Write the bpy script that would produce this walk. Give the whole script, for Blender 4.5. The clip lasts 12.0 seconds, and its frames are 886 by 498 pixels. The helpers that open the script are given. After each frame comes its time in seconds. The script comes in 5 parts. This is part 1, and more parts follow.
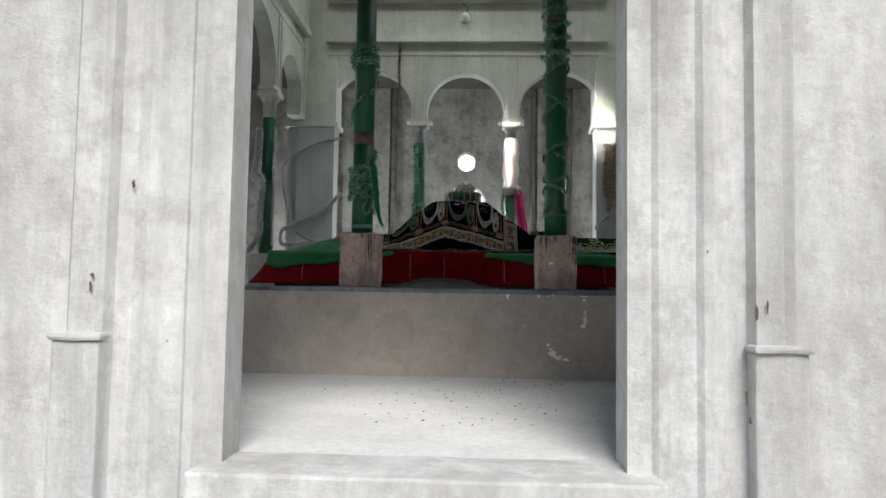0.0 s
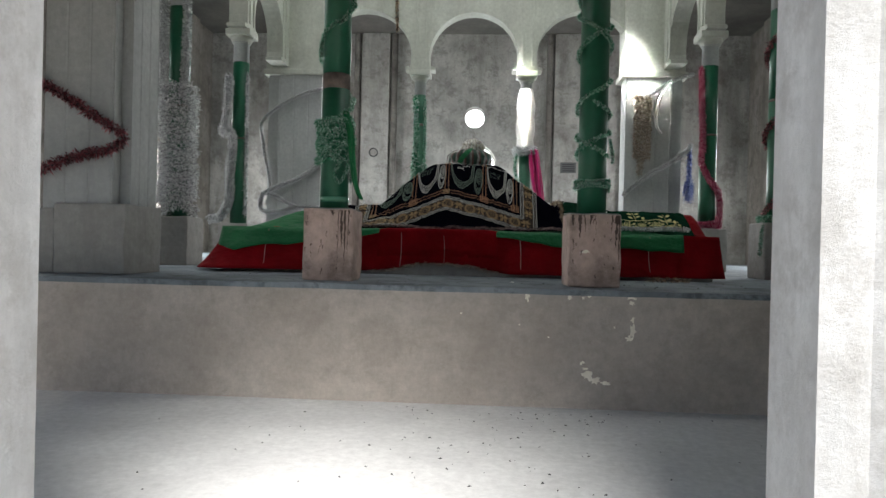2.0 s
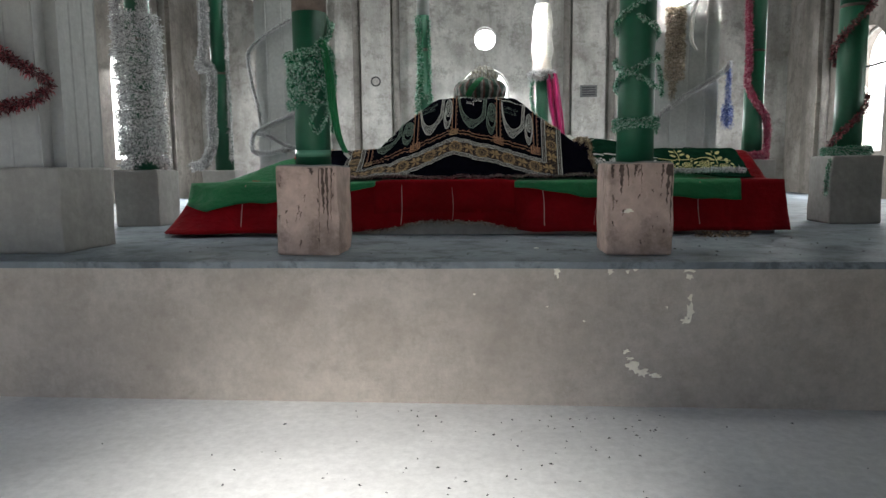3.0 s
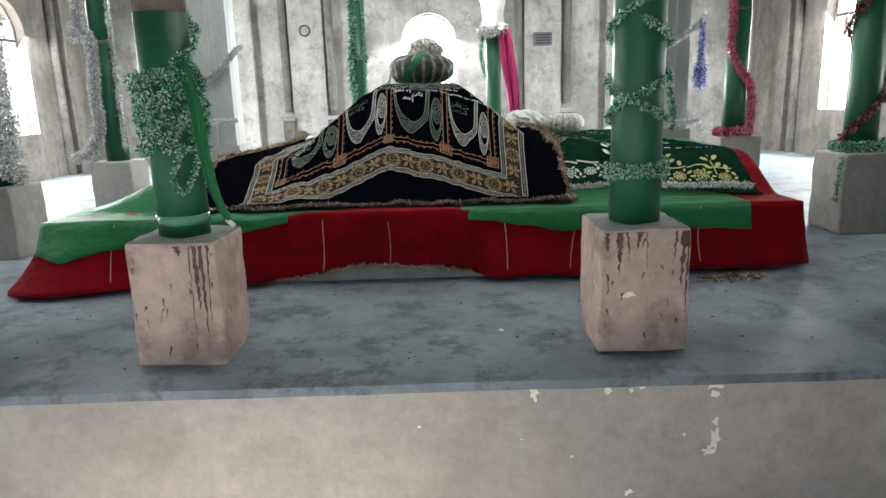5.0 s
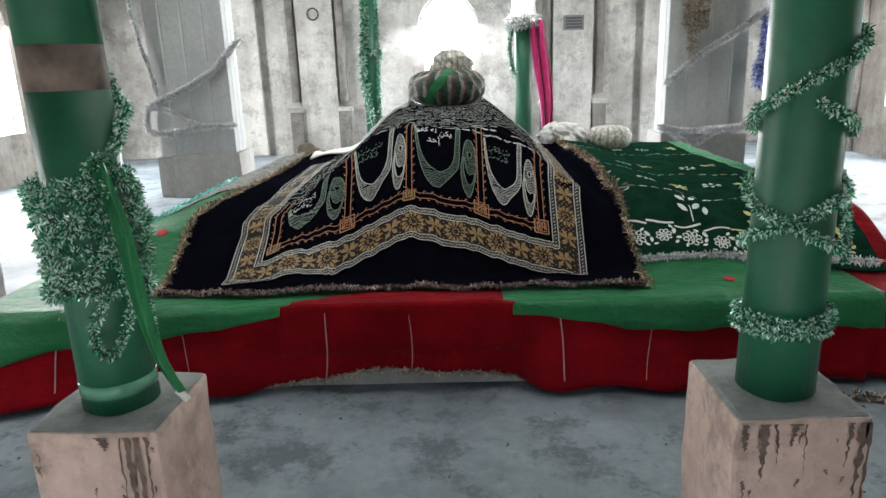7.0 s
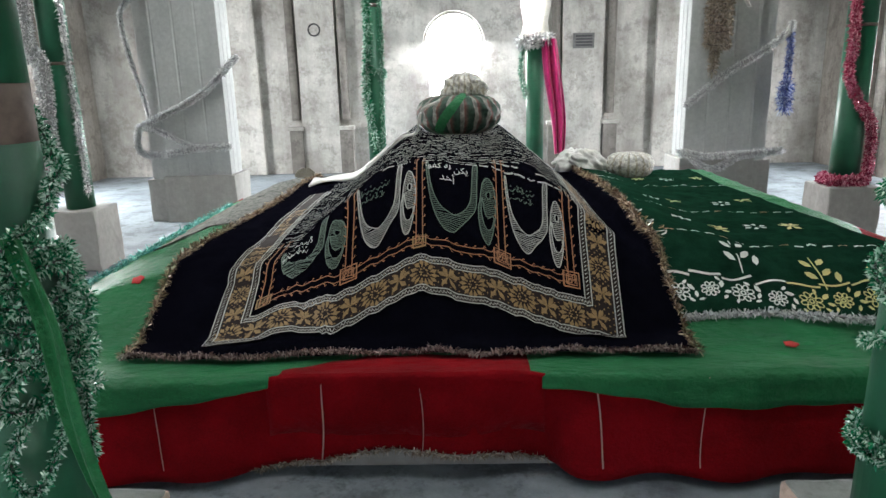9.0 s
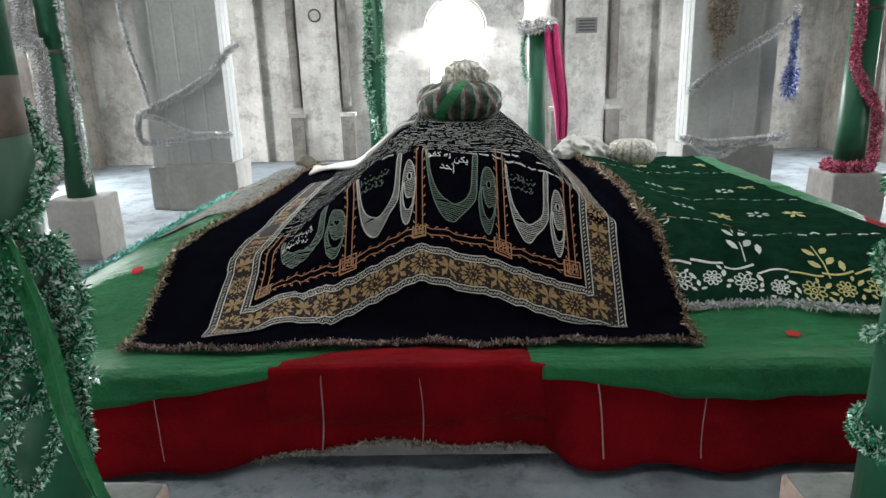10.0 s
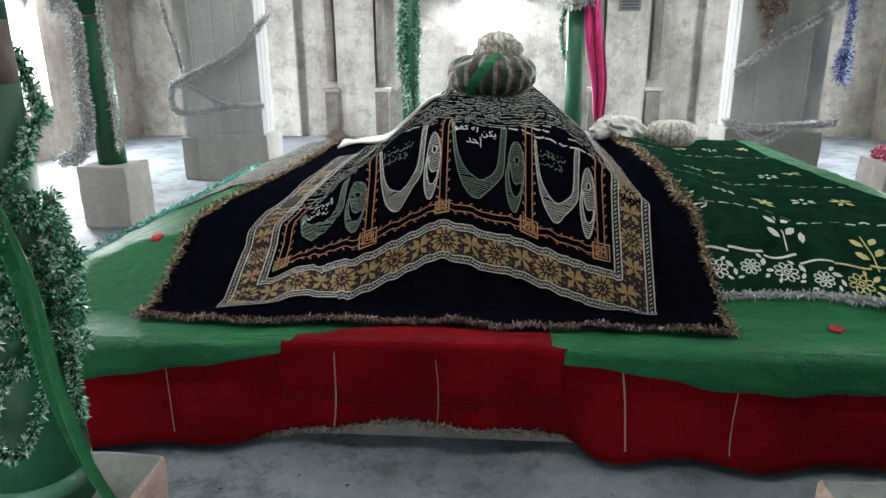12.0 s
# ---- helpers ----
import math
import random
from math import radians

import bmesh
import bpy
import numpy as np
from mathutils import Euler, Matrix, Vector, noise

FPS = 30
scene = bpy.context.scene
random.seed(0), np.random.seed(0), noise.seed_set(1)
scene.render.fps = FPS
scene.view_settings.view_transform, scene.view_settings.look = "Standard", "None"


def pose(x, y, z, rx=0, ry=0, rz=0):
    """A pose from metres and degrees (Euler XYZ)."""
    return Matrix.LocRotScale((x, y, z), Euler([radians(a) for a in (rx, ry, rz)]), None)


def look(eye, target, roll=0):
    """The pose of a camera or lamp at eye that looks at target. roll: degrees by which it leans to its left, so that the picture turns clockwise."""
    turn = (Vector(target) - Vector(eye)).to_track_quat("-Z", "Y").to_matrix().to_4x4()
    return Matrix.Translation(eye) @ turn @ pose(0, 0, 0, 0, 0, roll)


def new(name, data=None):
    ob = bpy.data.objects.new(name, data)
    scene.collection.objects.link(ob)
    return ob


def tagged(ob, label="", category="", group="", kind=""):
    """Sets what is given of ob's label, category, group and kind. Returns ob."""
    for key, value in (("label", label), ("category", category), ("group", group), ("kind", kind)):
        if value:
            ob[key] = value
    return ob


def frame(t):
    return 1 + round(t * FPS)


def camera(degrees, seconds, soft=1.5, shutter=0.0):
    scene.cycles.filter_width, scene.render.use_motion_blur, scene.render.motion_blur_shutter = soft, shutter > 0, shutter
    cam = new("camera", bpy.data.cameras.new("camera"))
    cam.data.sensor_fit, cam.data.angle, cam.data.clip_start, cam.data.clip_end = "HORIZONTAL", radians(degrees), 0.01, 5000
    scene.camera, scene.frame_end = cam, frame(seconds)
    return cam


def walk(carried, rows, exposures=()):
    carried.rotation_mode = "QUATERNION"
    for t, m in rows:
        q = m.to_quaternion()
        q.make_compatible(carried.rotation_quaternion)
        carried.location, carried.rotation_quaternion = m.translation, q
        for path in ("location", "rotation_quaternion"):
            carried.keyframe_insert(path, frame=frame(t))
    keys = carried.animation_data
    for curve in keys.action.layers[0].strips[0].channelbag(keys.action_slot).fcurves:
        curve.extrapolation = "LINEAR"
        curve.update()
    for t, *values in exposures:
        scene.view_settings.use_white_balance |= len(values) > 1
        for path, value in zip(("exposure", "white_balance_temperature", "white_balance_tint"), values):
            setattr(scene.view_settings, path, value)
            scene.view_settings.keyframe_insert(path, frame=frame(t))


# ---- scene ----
cam = camera(67.4, 12.0)
PATH = [
    (0, (-0.164, 0.004, 0.616), (-0.251, 1.999, 0.732), 0.9),
    (0.5, (-0.146, 0.133, 0.587), (-0.243, 2.13, 0.644), 0.2),
    (1, (-0.195, 0.54, 0.65), (-0.252, 2.54, 0.64), 0.8),
    (1.5, (-0.21, 0.892, 0.767), (-0.267, 2.891, 0.731), 0.8),
    (2, (-0.166, 1.225, 0.813), (-0.274, 3.223, 0.804), 1.3),
    (2.5, (-0.16, 1.575, 0.848), (-0.36, 3.563, 0.757), 0.85),
    (2.7, (-0.18, 1.736, 0.898), (-0.35, 3.722, 0.743), 0.0),
    (4.3, (-0.117, 2.524, 1.209), (-0.227, 4.486, 0.836), -1.3),
    (4.5, (-0.137, 2.649, 1.238), (-0.199, 4.608, 0.843), -1.7),
    (5, (-0.16, 2.849, 1.404), (-0.164, 4.8, 0.964), -1.8),
    (5.5, (-0.143, 3.061, 1.492), (-0.174, 5.008, 1.038), -2.2),
    (6, (-0.13, 3.21, 1.675), (-0.28, 5.116, 1.086), -2.6),
    (6.5, (-0.148, 3.357, 1.687), (-0.302, 5.26, 1.092), -1.8),
    (7, (-0.23, 3.617, 1.703), (-0.277, 5.544, 1.172), -1.9),
    (7.5, (-0.246, 3.8, 1.668), (-0.305, 5.744, 1.204), -2.9),
    (7.7, (-0.237, 3.873, 1.675), (-0.3, 5.818, 1.213), -3.3),
    (9.3, (-0.291, 3.986, 1.759), (-0.335, 5.917, 1.24), -1.3),
    (9.5, (-0.284, 3.998, 1.754), (-0.329, 5.922, 1.209), -1.4),
    (10, (-0.277, 3.987, 1.761), (-0.332, 5.914, 1.228), -1.7),
    (10.5, (-0.276, 4.0, 1.752), (-0.38, 5.919, 1.199), -1.9),
    (11, (-0.269, 4.005, 1.75), (-0.368, 5.929, 1.214), -2.1),
    (11.5, (-0.247, 4.036, 1.745), (-0.359, 5.966, 1.229), -1.9),
    (12, (-0.248, 4.064, 1.726), (-0.401, 5.97, 1.139), -0.5),
]
EXPOSURES = [(0.0, -0.3), (1.0, -0.25), (1.5, -0.1), (2.0, 0.25), (2.5, 0.3), (4.5, 1.35), (5.5, 1.15), (6.0, 1.3), (7.0, 1.25), (7.5, 1.2), (9.5, 1.1), (12.0, 1.15)]
walk(cam, [(t, look(eye, target, roll)) for t, eye, target, roll in PATH], EXPOSURES)

# ---- world and lights ----
SUN_WAY = Vector((-0.15, 0.64, -0.75)).normalized()
world = bpy.data.worlds.new("sky")
scene.world = world
world.use_nodes = True
sky = world.node_tree.nodes.new("ShaderNodeTexSky")
sky.sky_type, sky.sun_disc = "NISHITA", False
sky.sun_elevation = math.asin(-SUN_WAY.z)
sky.sun_rotation = math.atan2(-SUN_WAY.x, -SUN_WAY.y)
world.node_tree.links.new(sky.outputs["Color"], world.node_tree.nodes["Background"].inputs["Color"])
world.node_tree.nodes["Background"].inputs["Strength"].default_value = 0.12
sun = new("sun", bpy.data.lights.new("sun", "SUN"))
sun.data.energy, sun.data.angle, sun.data.color = 5.0, radians(30.0), (1.0, 0.97, 0.92)
sun.matrix_world = look((0, -8, 14), Vector((0, -8, 14)) + SUN_WAY)


def window_lamp(name, eye, target, width, height, watts, color=(0.95, 0.98, 1.0)):
    lamp = new(name, bpy.data.lights.new(name, "AREA"))
    lamp.data.shape, lamp.data.size, lamp.data.size_y = "RECTANGLE", width, height
    lamp.data.energy, lamp.data.color = watts, color
    lamp.matrix_world = look(eye, target)
    return lamp


# plan: the axis of the hall, its floors and lines of columns
AX = -0.29
TOP = 0.61                      # raised floor
EDGE = 4.637                    # its front face
FRONT, BACK = 4.95, 9.80        # arcade lines
WEST, EAST = -2.75, 2.17
OUT_W, OUT_E, OUT_N, OUT_S = -4.90, 4.30, 12.63, 2.29
CAP = 3.06                      # springing of the arches
AISLE, ROOF = 4.45, 9.6

for name, wx, way in (("skylight_west", OUT_W - 0.2, 1), ("skylight_east", OUT_E + 0.2, -1)):
    # the pair at y 6.45 is added, weighted to brighten the west floor
    for wy in (6.45, 10.45):
        window_lamp(name, (wx, wy, 2.0), (wx + way * 1.9, wy, 0.5), 0.9, 1.7, (150 if wx < 0 else 105) if wy > 8 else (30 if wx < 0 else 3))
window_lamp("skylight_north", (AX, OUT_N + 0.18, 2.0), (AX, 10.9, 0.4), 0.75, 1.3, 190)
# added lamps high in the tower, aimed to brighten its walls and the back piers
for name, wx, way in (("tower_fill_west", WEST - 0.12, 1), ("tower_fill_east", EAST + 0.12, -1)):
    for wy, watts in ((6.2, 60), (8.6, 35)):
        lamp = window_lamp(name, (wx, wy, 8.3), (wx + way * 2.2, 9.7, 2.4 if wy < 7 else 4.0), 0.9, 1.4, watts)
        lamp.data.spread = radians(100)
# two narrow lamps added to lay the bright patches on a pier and a column
beam = window_lamp("patch_lamp_tower", (WEST - 0.11, 7.4, 8.35), (1.72, 9.6, 3.0), 0.25, 0.25, 9, (1.0, 0.97, 0.90))
beam.data.spread = radians(5)
beam = window_lamp("patch_lamp_tower", (WEST - 0.11, 7.0, 8.35), (0.40, 9.72, 2.6), 0.3, 0.3, 10, (1.0, 0.97, 0.90))
beam.data.spread = radians(5)


# ---- materials ----
def mat(name):
    m = bpy.data.materials.new(name)
    m.use_nodes = True
    nt = m.node_tree
    return m, nt, nt.nodes["Principled BSDF"]


def link(nt, a, b):
    nt.links.new(a, b)


def noise_tex(nt, scale, detail=6, rough=0.6, stretch=(1, 1, 1), coord="Object"):
    tc, mp, tx = nt.nodes.new("ShaderNodeTexCoord"), nt.nodes.new("ShaderNodeMapping"), nt.nodes.new("ShaderNodeTexNoise")
    mp.inputs["Scale"].default_value = stretch
    tx.inputs["Scale"].default_value, tx.inputs["Detail"].default_value, tx.inputs["Roughness"].default_value = scale, detail, rough
    link(nt, tc.outputs[coord], mp.inputs["Vector"])
    link(nt, mp.outputs["Vector"], tx.inputs["Vector"])
    return tx.outputs["Fac"]


def ramp(nt, fac, stops):
    r = nt.nodes.new("ShaderNodeValToRGB")
    e = r.color_ramp.elements
    while len(e) < len(stops):
        e.new(0.5)
    for el, (p, c) in zip(e, stops):
        el.position, el.color = p, (*c, 1)
    link(nt, fac, r.inputs["Fac"])
    return r.outputs["Color"]


def mix(nt, fac, a, b, mode="MIX"):
    m = nt.nodes.new("ShaderNodeMix")
    m.data_type, m.blend_type = "RGBA", mode
    for sock, v in ((m.inputs["Factor"], fac), (m.inputs["A"], a), (m.inputs["B"], b)):
        if isinstance(v, (int, float)):
            sock.default_value = v
        elif isinstance(v, tuple):
            sock.default_value = (*v, 1)
        else:
            link(nt, v, sock)
    return m.outputs["Result"]


def bump(nt, bs, fac, strength, dist):
    b = nt.nodes.new("ShaderNodeBump")
    b.inputs["Strength"].default_value, b.inputs["Distance"].default_value = strength, dist
    link(nt, fac, b.inputs["Height"])
    link(nt, b.outputs["Normal"], bs.inputs["Normal"])


def plaster(name, base, dark, stain, streak=0.5, rough=0.9, relief=0.5, amount=0.5, blots=0.9, scuff=0.0, tall=1.0, grain=0.8):
    """Cement plaster: trowel clouds, vertical water streaks, dark stains and fine grain."""
    m, nt, bs = mat(name)
    cloud = ramp(nt, noise_tex(nt, 1.7 if tall == 1.0 else 4.0, 8, 0.65, (1, 1, tall)), [(0.3, dark), (0.7, base)])
    fine = ramp(nt, noise_tex(nt, 26, 6, 0.7), [(0.25, (0.72, 0.72, 0.72)), (0.75, (1.1, 1.1, 1.1))])
    col = mix(nt, grain, cloud, fine, "MULTIPLY")
    runs = ramp(nt, noise_tex(nt, 3.2, 7, 0.7, (1, 1, 0.16)), [(0.42, (1, 1, 1)), (0.72, (0, 0, 0))])
    blot = ramp(nt, noise_tex(nt, blots, 6, 0.6), [(0.45, (0, 0, 0)), (0.7, (1, 1, 1))])
    inv = nt.nodes.new("ShaderNodeInvert")
    link(nt, runs, inv.inputs["Color"])
    sm = nt.nodes.new("ShaderNodeMath")
    sm.operation = "MULTIPLY"
    sm.inputs[1].default_value = streak
    link(nt, inv.outputs["Color"], sm.inputs[0])
    col = mix(nt, sm.outputs[0], col, stain)
    bm_ = nt.nodes.new("ShaderNodeMath")
    bm_.operation = "MULTIPLY"
    bm_.inputs[1].default_value = amount
    link(nt, blot, bm_.inputs[0])
    col = mix(nt, bm_.outputs[0], col, stain)
    if scuff:
        dirt = ramp(nt, noise_tex(nt, 5.5, 12, 0.78), [(0.50, (0, 0, 0)), (0.60, (scuff, scuff, scuff))])
        col = mix(nt, dirt, col, stain)
        rub = ramp(nt, noise_tex(nt, 11.0, 12, 0.8, (1, 1, 0.5)), [(0.60, (0, 0, 0)), (0.68, (scuff * 0.5,) * 3)])
        col = mix(nt, rub, col, tuple(min(1.0, c * 1.35) for c in base))
    link(nt, col, bs.inputs["Base Color"])
    bs.inputs["Roughness"].default_value = rough
    bump(nt, bs, noise_tex(nt, 9, 10, 0.75), relief, 0.012)
    return m


def cloth(name, base, dark, rough=0.8, sheen=0.3, scale=14.0, gloss=0.12, crease=0.0):
    m, nt, bs = mat(name)
    col = ramp(nt, noise_tex(nt, scale, 5, 0.6), [(0.3, dark), (0.7, base)])
    weave = ramp(nt, noise_tex(nt, 240, 2, 0.5), [(0.2, (0.8, 0.8, 0.8)), (0.8, (1.1, 1.1, 1.1))])
    link(nt, mix(nt, 1.0, col, weave, "MULTIPLY"), bs.inputs["Base Color"])
    bs.inputs["Roughness"].default_value = rough
    bs.inputs["Sheen Weight"].default_value = sheen
    bs.inputs["Sheen Roughness"].default_value = 0.4
    bs.inputs["Specular IOR Level"].default_value = gloss
    if crease:
        bump(nt, bs, noise_tex(nt, 5, 9, 0.62, (1.0, 1.7, 1.2)), crease, 0.06)
    else:
        bump(nt, bs, noise_tex(nt, 30, 5, 0.6), 0.25, 0.006)
    return m


def tinsel(name, light, dark, rough=0.28, metal=0.55, middle=None):
    m, nt, bs = mat(name)
    g = nt.nodes.new("ShaderNodeNewGeometry")
    # glints painted as near-white blades, shaded gaps between them as dark ones
    link(nt, ramp(nt, g.outputs["Random Per Island"], [(0.0, dark), (0.45, middle or tuple(a * 0.16 + b * 0.84 for a, b in zip(light, dark))), (0.66, tuple(a * 0.5 + b * 0.5 for a, b in zip(light, middle or dark))), (0.84, light)]), bs.inputs["Base Color"])
    bs.inputs["Metallic"].default_value, bs.inputs["Roughness"].default_value = metal, rough
    return m


def plain(name, base, rough=0.6, metal=0.0, var=0.12, scale=20.0):
    m, nt, bs = mat(name)
    lo = tuple(c * (1 - var) for c in base)
    hi = tuple(min(1.0, c * (1 + var)) for c in base)
    link(nt, ramp(nt, noise_tex(nt, scale, 5, 0.65), [(0.3, lo), (0.7, hi)]), bs.inputs["Base Color"])
    bs.inputs["Roughness"].default_value, bs.inputs["Metallic"].default_value = rough, metal
    return m


M_OUT = plaster("outer_plaster", (0.86, 0.855, 0.84), (0.52, 0.525, 0.52), (0.36, 0.34, 0.315), 0.6, 0.9, 1.0, 0.35, 2.6, 0.4, 0.22, 0.6)
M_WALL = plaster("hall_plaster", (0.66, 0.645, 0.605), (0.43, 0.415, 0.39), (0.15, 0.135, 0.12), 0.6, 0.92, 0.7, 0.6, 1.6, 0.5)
M_DIM_CEILING = plaster("dim_ceiling_plaster", (0.24, 0.225, 0.20), (0.15, 0.14, 0.125), (0.06, 0.055, 0.05), 0.2, 0.95, 0.4, 0.5)
# brown of the side walls, darkened further to offset the opposite windows' light
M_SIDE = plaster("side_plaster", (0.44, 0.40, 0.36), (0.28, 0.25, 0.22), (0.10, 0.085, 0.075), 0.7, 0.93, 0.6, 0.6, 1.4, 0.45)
M_SHADED_SHAFT = plaster("shaded_shaft_plaster", (0.30, 0.28, 0.255), (0.19, 0.175, 0.16), (0.06, 0.052, 0.045), 0.6, 0.95, 0.6, 0.6, 2.6, 0.5)
M_TOWER = plaster("tower_plaster", (0.66, 0.68, 0.60), (0.54, 0.555, 0.49), (0.26, 0.26, 0.22), 0.5, 0.9, 0.3, 0.4)
M_PIER = plaster("pier_plaster", (0.50, 0.51, 0.50), (0.40, 0.41, 0.40), (0.26, 0.27, 0.27), 0.6, 0.9, 0.3, 0.35)
M_FACE = plaster("step_plaster", (0.60, 0.54, 0.48), (0.46, 0.41, 0.36), (0.28, 0.235, 0.20), 0.1, 0.9, 0.7, 0.5, 1.3, 0.3)
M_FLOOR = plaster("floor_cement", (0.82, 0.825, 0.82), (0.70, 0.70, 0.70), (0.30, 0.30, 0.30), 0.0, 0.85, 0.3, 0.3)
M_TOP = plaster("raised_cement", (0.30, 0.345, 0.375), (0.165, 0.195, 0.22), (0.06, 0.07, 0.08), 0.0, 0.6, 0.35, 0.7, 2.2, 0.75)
M_PED = plaster("pedestal_plaster", (0.78, 0.60, 0.52), (0.58, 0.43, 0.36), (0.15, 0.105, 0.085), 0.30, 0.9, 0.7, 0.6, 4.0, 0.45)
M_PEDG = plaster("pedestal_grey", (0.42, 0.41, 0.39), (0.33, 0.32, 0.30), (0.18, 0.17, 0.16), 0.45, 0.9, 0.5, 0.45)
M_GREEN = plaster("green_paint", (0.012, 0.13, 0.065), (0.008, 0.10, 0.05), (0.012, 0.05, 0.03), 0.25, 0.45, 0.2, 0.3)
M_BARE = plain("bare_shaft", (0.13, 0.10, 0.085), 0.85, 0.0, 0.5, 14.0)
M_CLEAR = plain("clear_tape", (0.10, 0.28, 0.18), 0.12)
M_EARTH = plaster("ground_dust", (0.40, 0.36, 0.30), (0.31, 0.28, 0.23), (0.22, 0.19, 0.15), 0.0, 0.95, 0.8, 0.4)
M_BLACK = cloth("black_velvet", (0.0045, 0.0045, 0.008), (0.0025, 0.0025, 0.005), 0.95, 0.0, 14.0, 0.0)
M_RED = cloth("red_cotton", (0.26, 0.004, 0.009), (0.15, 0.003, 0.006), 0.85, 0.03, 5, 0.06, 0.6)
M_SATIN = cloth("green_satin", (0.012, 0.19, 0.062), (0.008, 0.13, 0.042), 0.5, 0.05, 5, 0.3, 0.9)
M_DKGREEN = cloth("dark_green_cotton", (0.010, 0.040, 0.024), (0.005, 0.020, 0.012), 0.9, 0.0, 14.0, 0.0)
M_GREYCLOTH = cloth("grey_brocade", (0.30, 0.30, 0.27), (0.05, 0.05, 0.05), 0.8, 0.0, 38, 0.05)
M_WHITECL = cloth("white_cotton", (0.72, 0.71, 0.68), (0.55, 0.54, 0.50), 0.85, 0.2)
M_BEIGECL = cloth("beige_cotton", (0.55, 0.51, 0.44), (0.36, 0.33, 0.28), 0.85, 0.2)
M_PINK = cloth("pink_satin", (0.62, 0.04, 0.20), (0.45, 0.02, 0.13), 0.45, 0.3)
M_GOLD = plain("gold_print", (0.27, 0.165, 0.065), 0.55, 0.1, 0.3, 60)
M_ORANGE = plain("orange_print", (0.36, 0.16, 0.07), 0.6)
M_SILVER = plain("silver_print", (0.42, 0.42, 0.39), 0.55, 0.1, 0.3, 60)
M_GREYGRN = plain("sage_print", (0.10, 0.15, 0.115), 0.6)
M_WHITEPR = plain("white_print", (0.66, 0.66, 0.62), 0.6)
M_BROWNPR = plain("maroon_print", (0.014, 0.006, 0.004), 0.9)
M_YELLOWPR = plain("yellow_print", (0.55, 0.50, 0.20), 0.6)
M_REDDOT = plain("red_petal", (0.45, 0.02, 0.02), 0.7)
M_SEAM = plain("pale_seam", (0.42, 0.24, 0.21), 0.7)
M_DARK = plain("dark_metal", (0.04, 0.04, 0.045), 0.5)
M_PLASTIC = plain("white_plastic", (0.72, 0.72, 0.69), 0.35)
M_VENT = plain("grey_plastic", (0.13, 0.13, 0.13), 0.5)
M_FOIL = plain("foil_core", (0.26, 0.26, 0.265), 0.45, 0.05)
M_SUNFLECK = plain("sun_fleck_tone", (0.92, 0.86, 0.75), 0.9)
T_GREEN = tinsel("green_tinsel", (0.80, 1.0, 0.90), (0.003, 0.12, 0.05), 0.16, 0.25, (0.01, 0.27, 0.12))
T_SILVER = tinsel("silver_tinsel", (1.0, 1.0, 1.0), (0.30, 0.305, 0.315), 0.20, 0.15, (0.66, 0.665, 0.67))
T_PINK = tinsel("pink_tinsel", (1.0, 0.55, 0.66), (0.42, 0.015, 0.10), 0.26, 0.3)
T_RED = tinsel("red_tinsel", (0.42, 0.12, 0.14), (0.06, 0.008, 0.012))
T_BLUE = tinsel("blue_tinsel", (0.65, 0.75, 1.0), (0.015, 0.045, 0.30), 0.26, 0.3)
T_GOLD = tinsel("bronze_tinsel", (0.70, 0.55, 0.38), (0.10, 0.05, 0.03))
T_BROWN = tinsel("faded_tinsel", (0.62, 0.55, 0.46), (0.20, 0.15, 0.11))
T_MAROON = tinsel("maroon_tinsel", (0.62, 0.48, 0.44), (0.05, 0.015, 0.015))


# ---- mesh helpers ----
def part(name, bm, material, parent=None, label="", smooth=False):
    me = bpy.data.meshes.new(name)
    bmesh.ops.recalc_face_normals(bm, faces=bm.faces)
    bm.to_mesh(me)
    bm.free()
    me.materials.append(material)
    if smooth:
        for p in me.polygons:
            p.use_smooth = True
    ob = new(name, me)
    if parent:
        ob.parent = parent
    if label:
        tagged(ob, label)
    return ob


def loose(name, verts, faces, material, parent=None, label="", smooth=False):
    me = bpy.data.meshes.new(name)
    me.from_pydata([tuple(v) for v in verts], [], faces)
    me.materials.append(material)
    if smooth:
        for p in me.polygons:
            p.use_smooth = True
    ob = new(name, me)
    if parent:
        ob.parent = parent
    if label:
        tagged(ob, label)
    return ob


def empty(name, place=(0, 0, 0)):
    ob = new(name)
    ob.location = place
    return ob


def box_bm(x0, x1, y0, y1, z0, z1, bevel=0.0, seg=2, bm=None):
    bm = bm or bmesh.new()
    made = bmesh.ops.create_cube(bm, size=1.0)
    for v in made["verts"]:
        v.co = Vector((x0 + (v.co.x + 0.5) * (x1 - x0), y0 + (v.co.y + 0.5) * (y1 - y0), z0 + (v.co.z + 0.5) * (z1 - z0)))
    if bevel:
        es = list({e for v in made["verts"] for e in v.link_edges})
        bmesh.ops.bevel(bm, geom=es, offset=bevel, segments=seg, affect="EDGES", profile=0.6)
    return bm


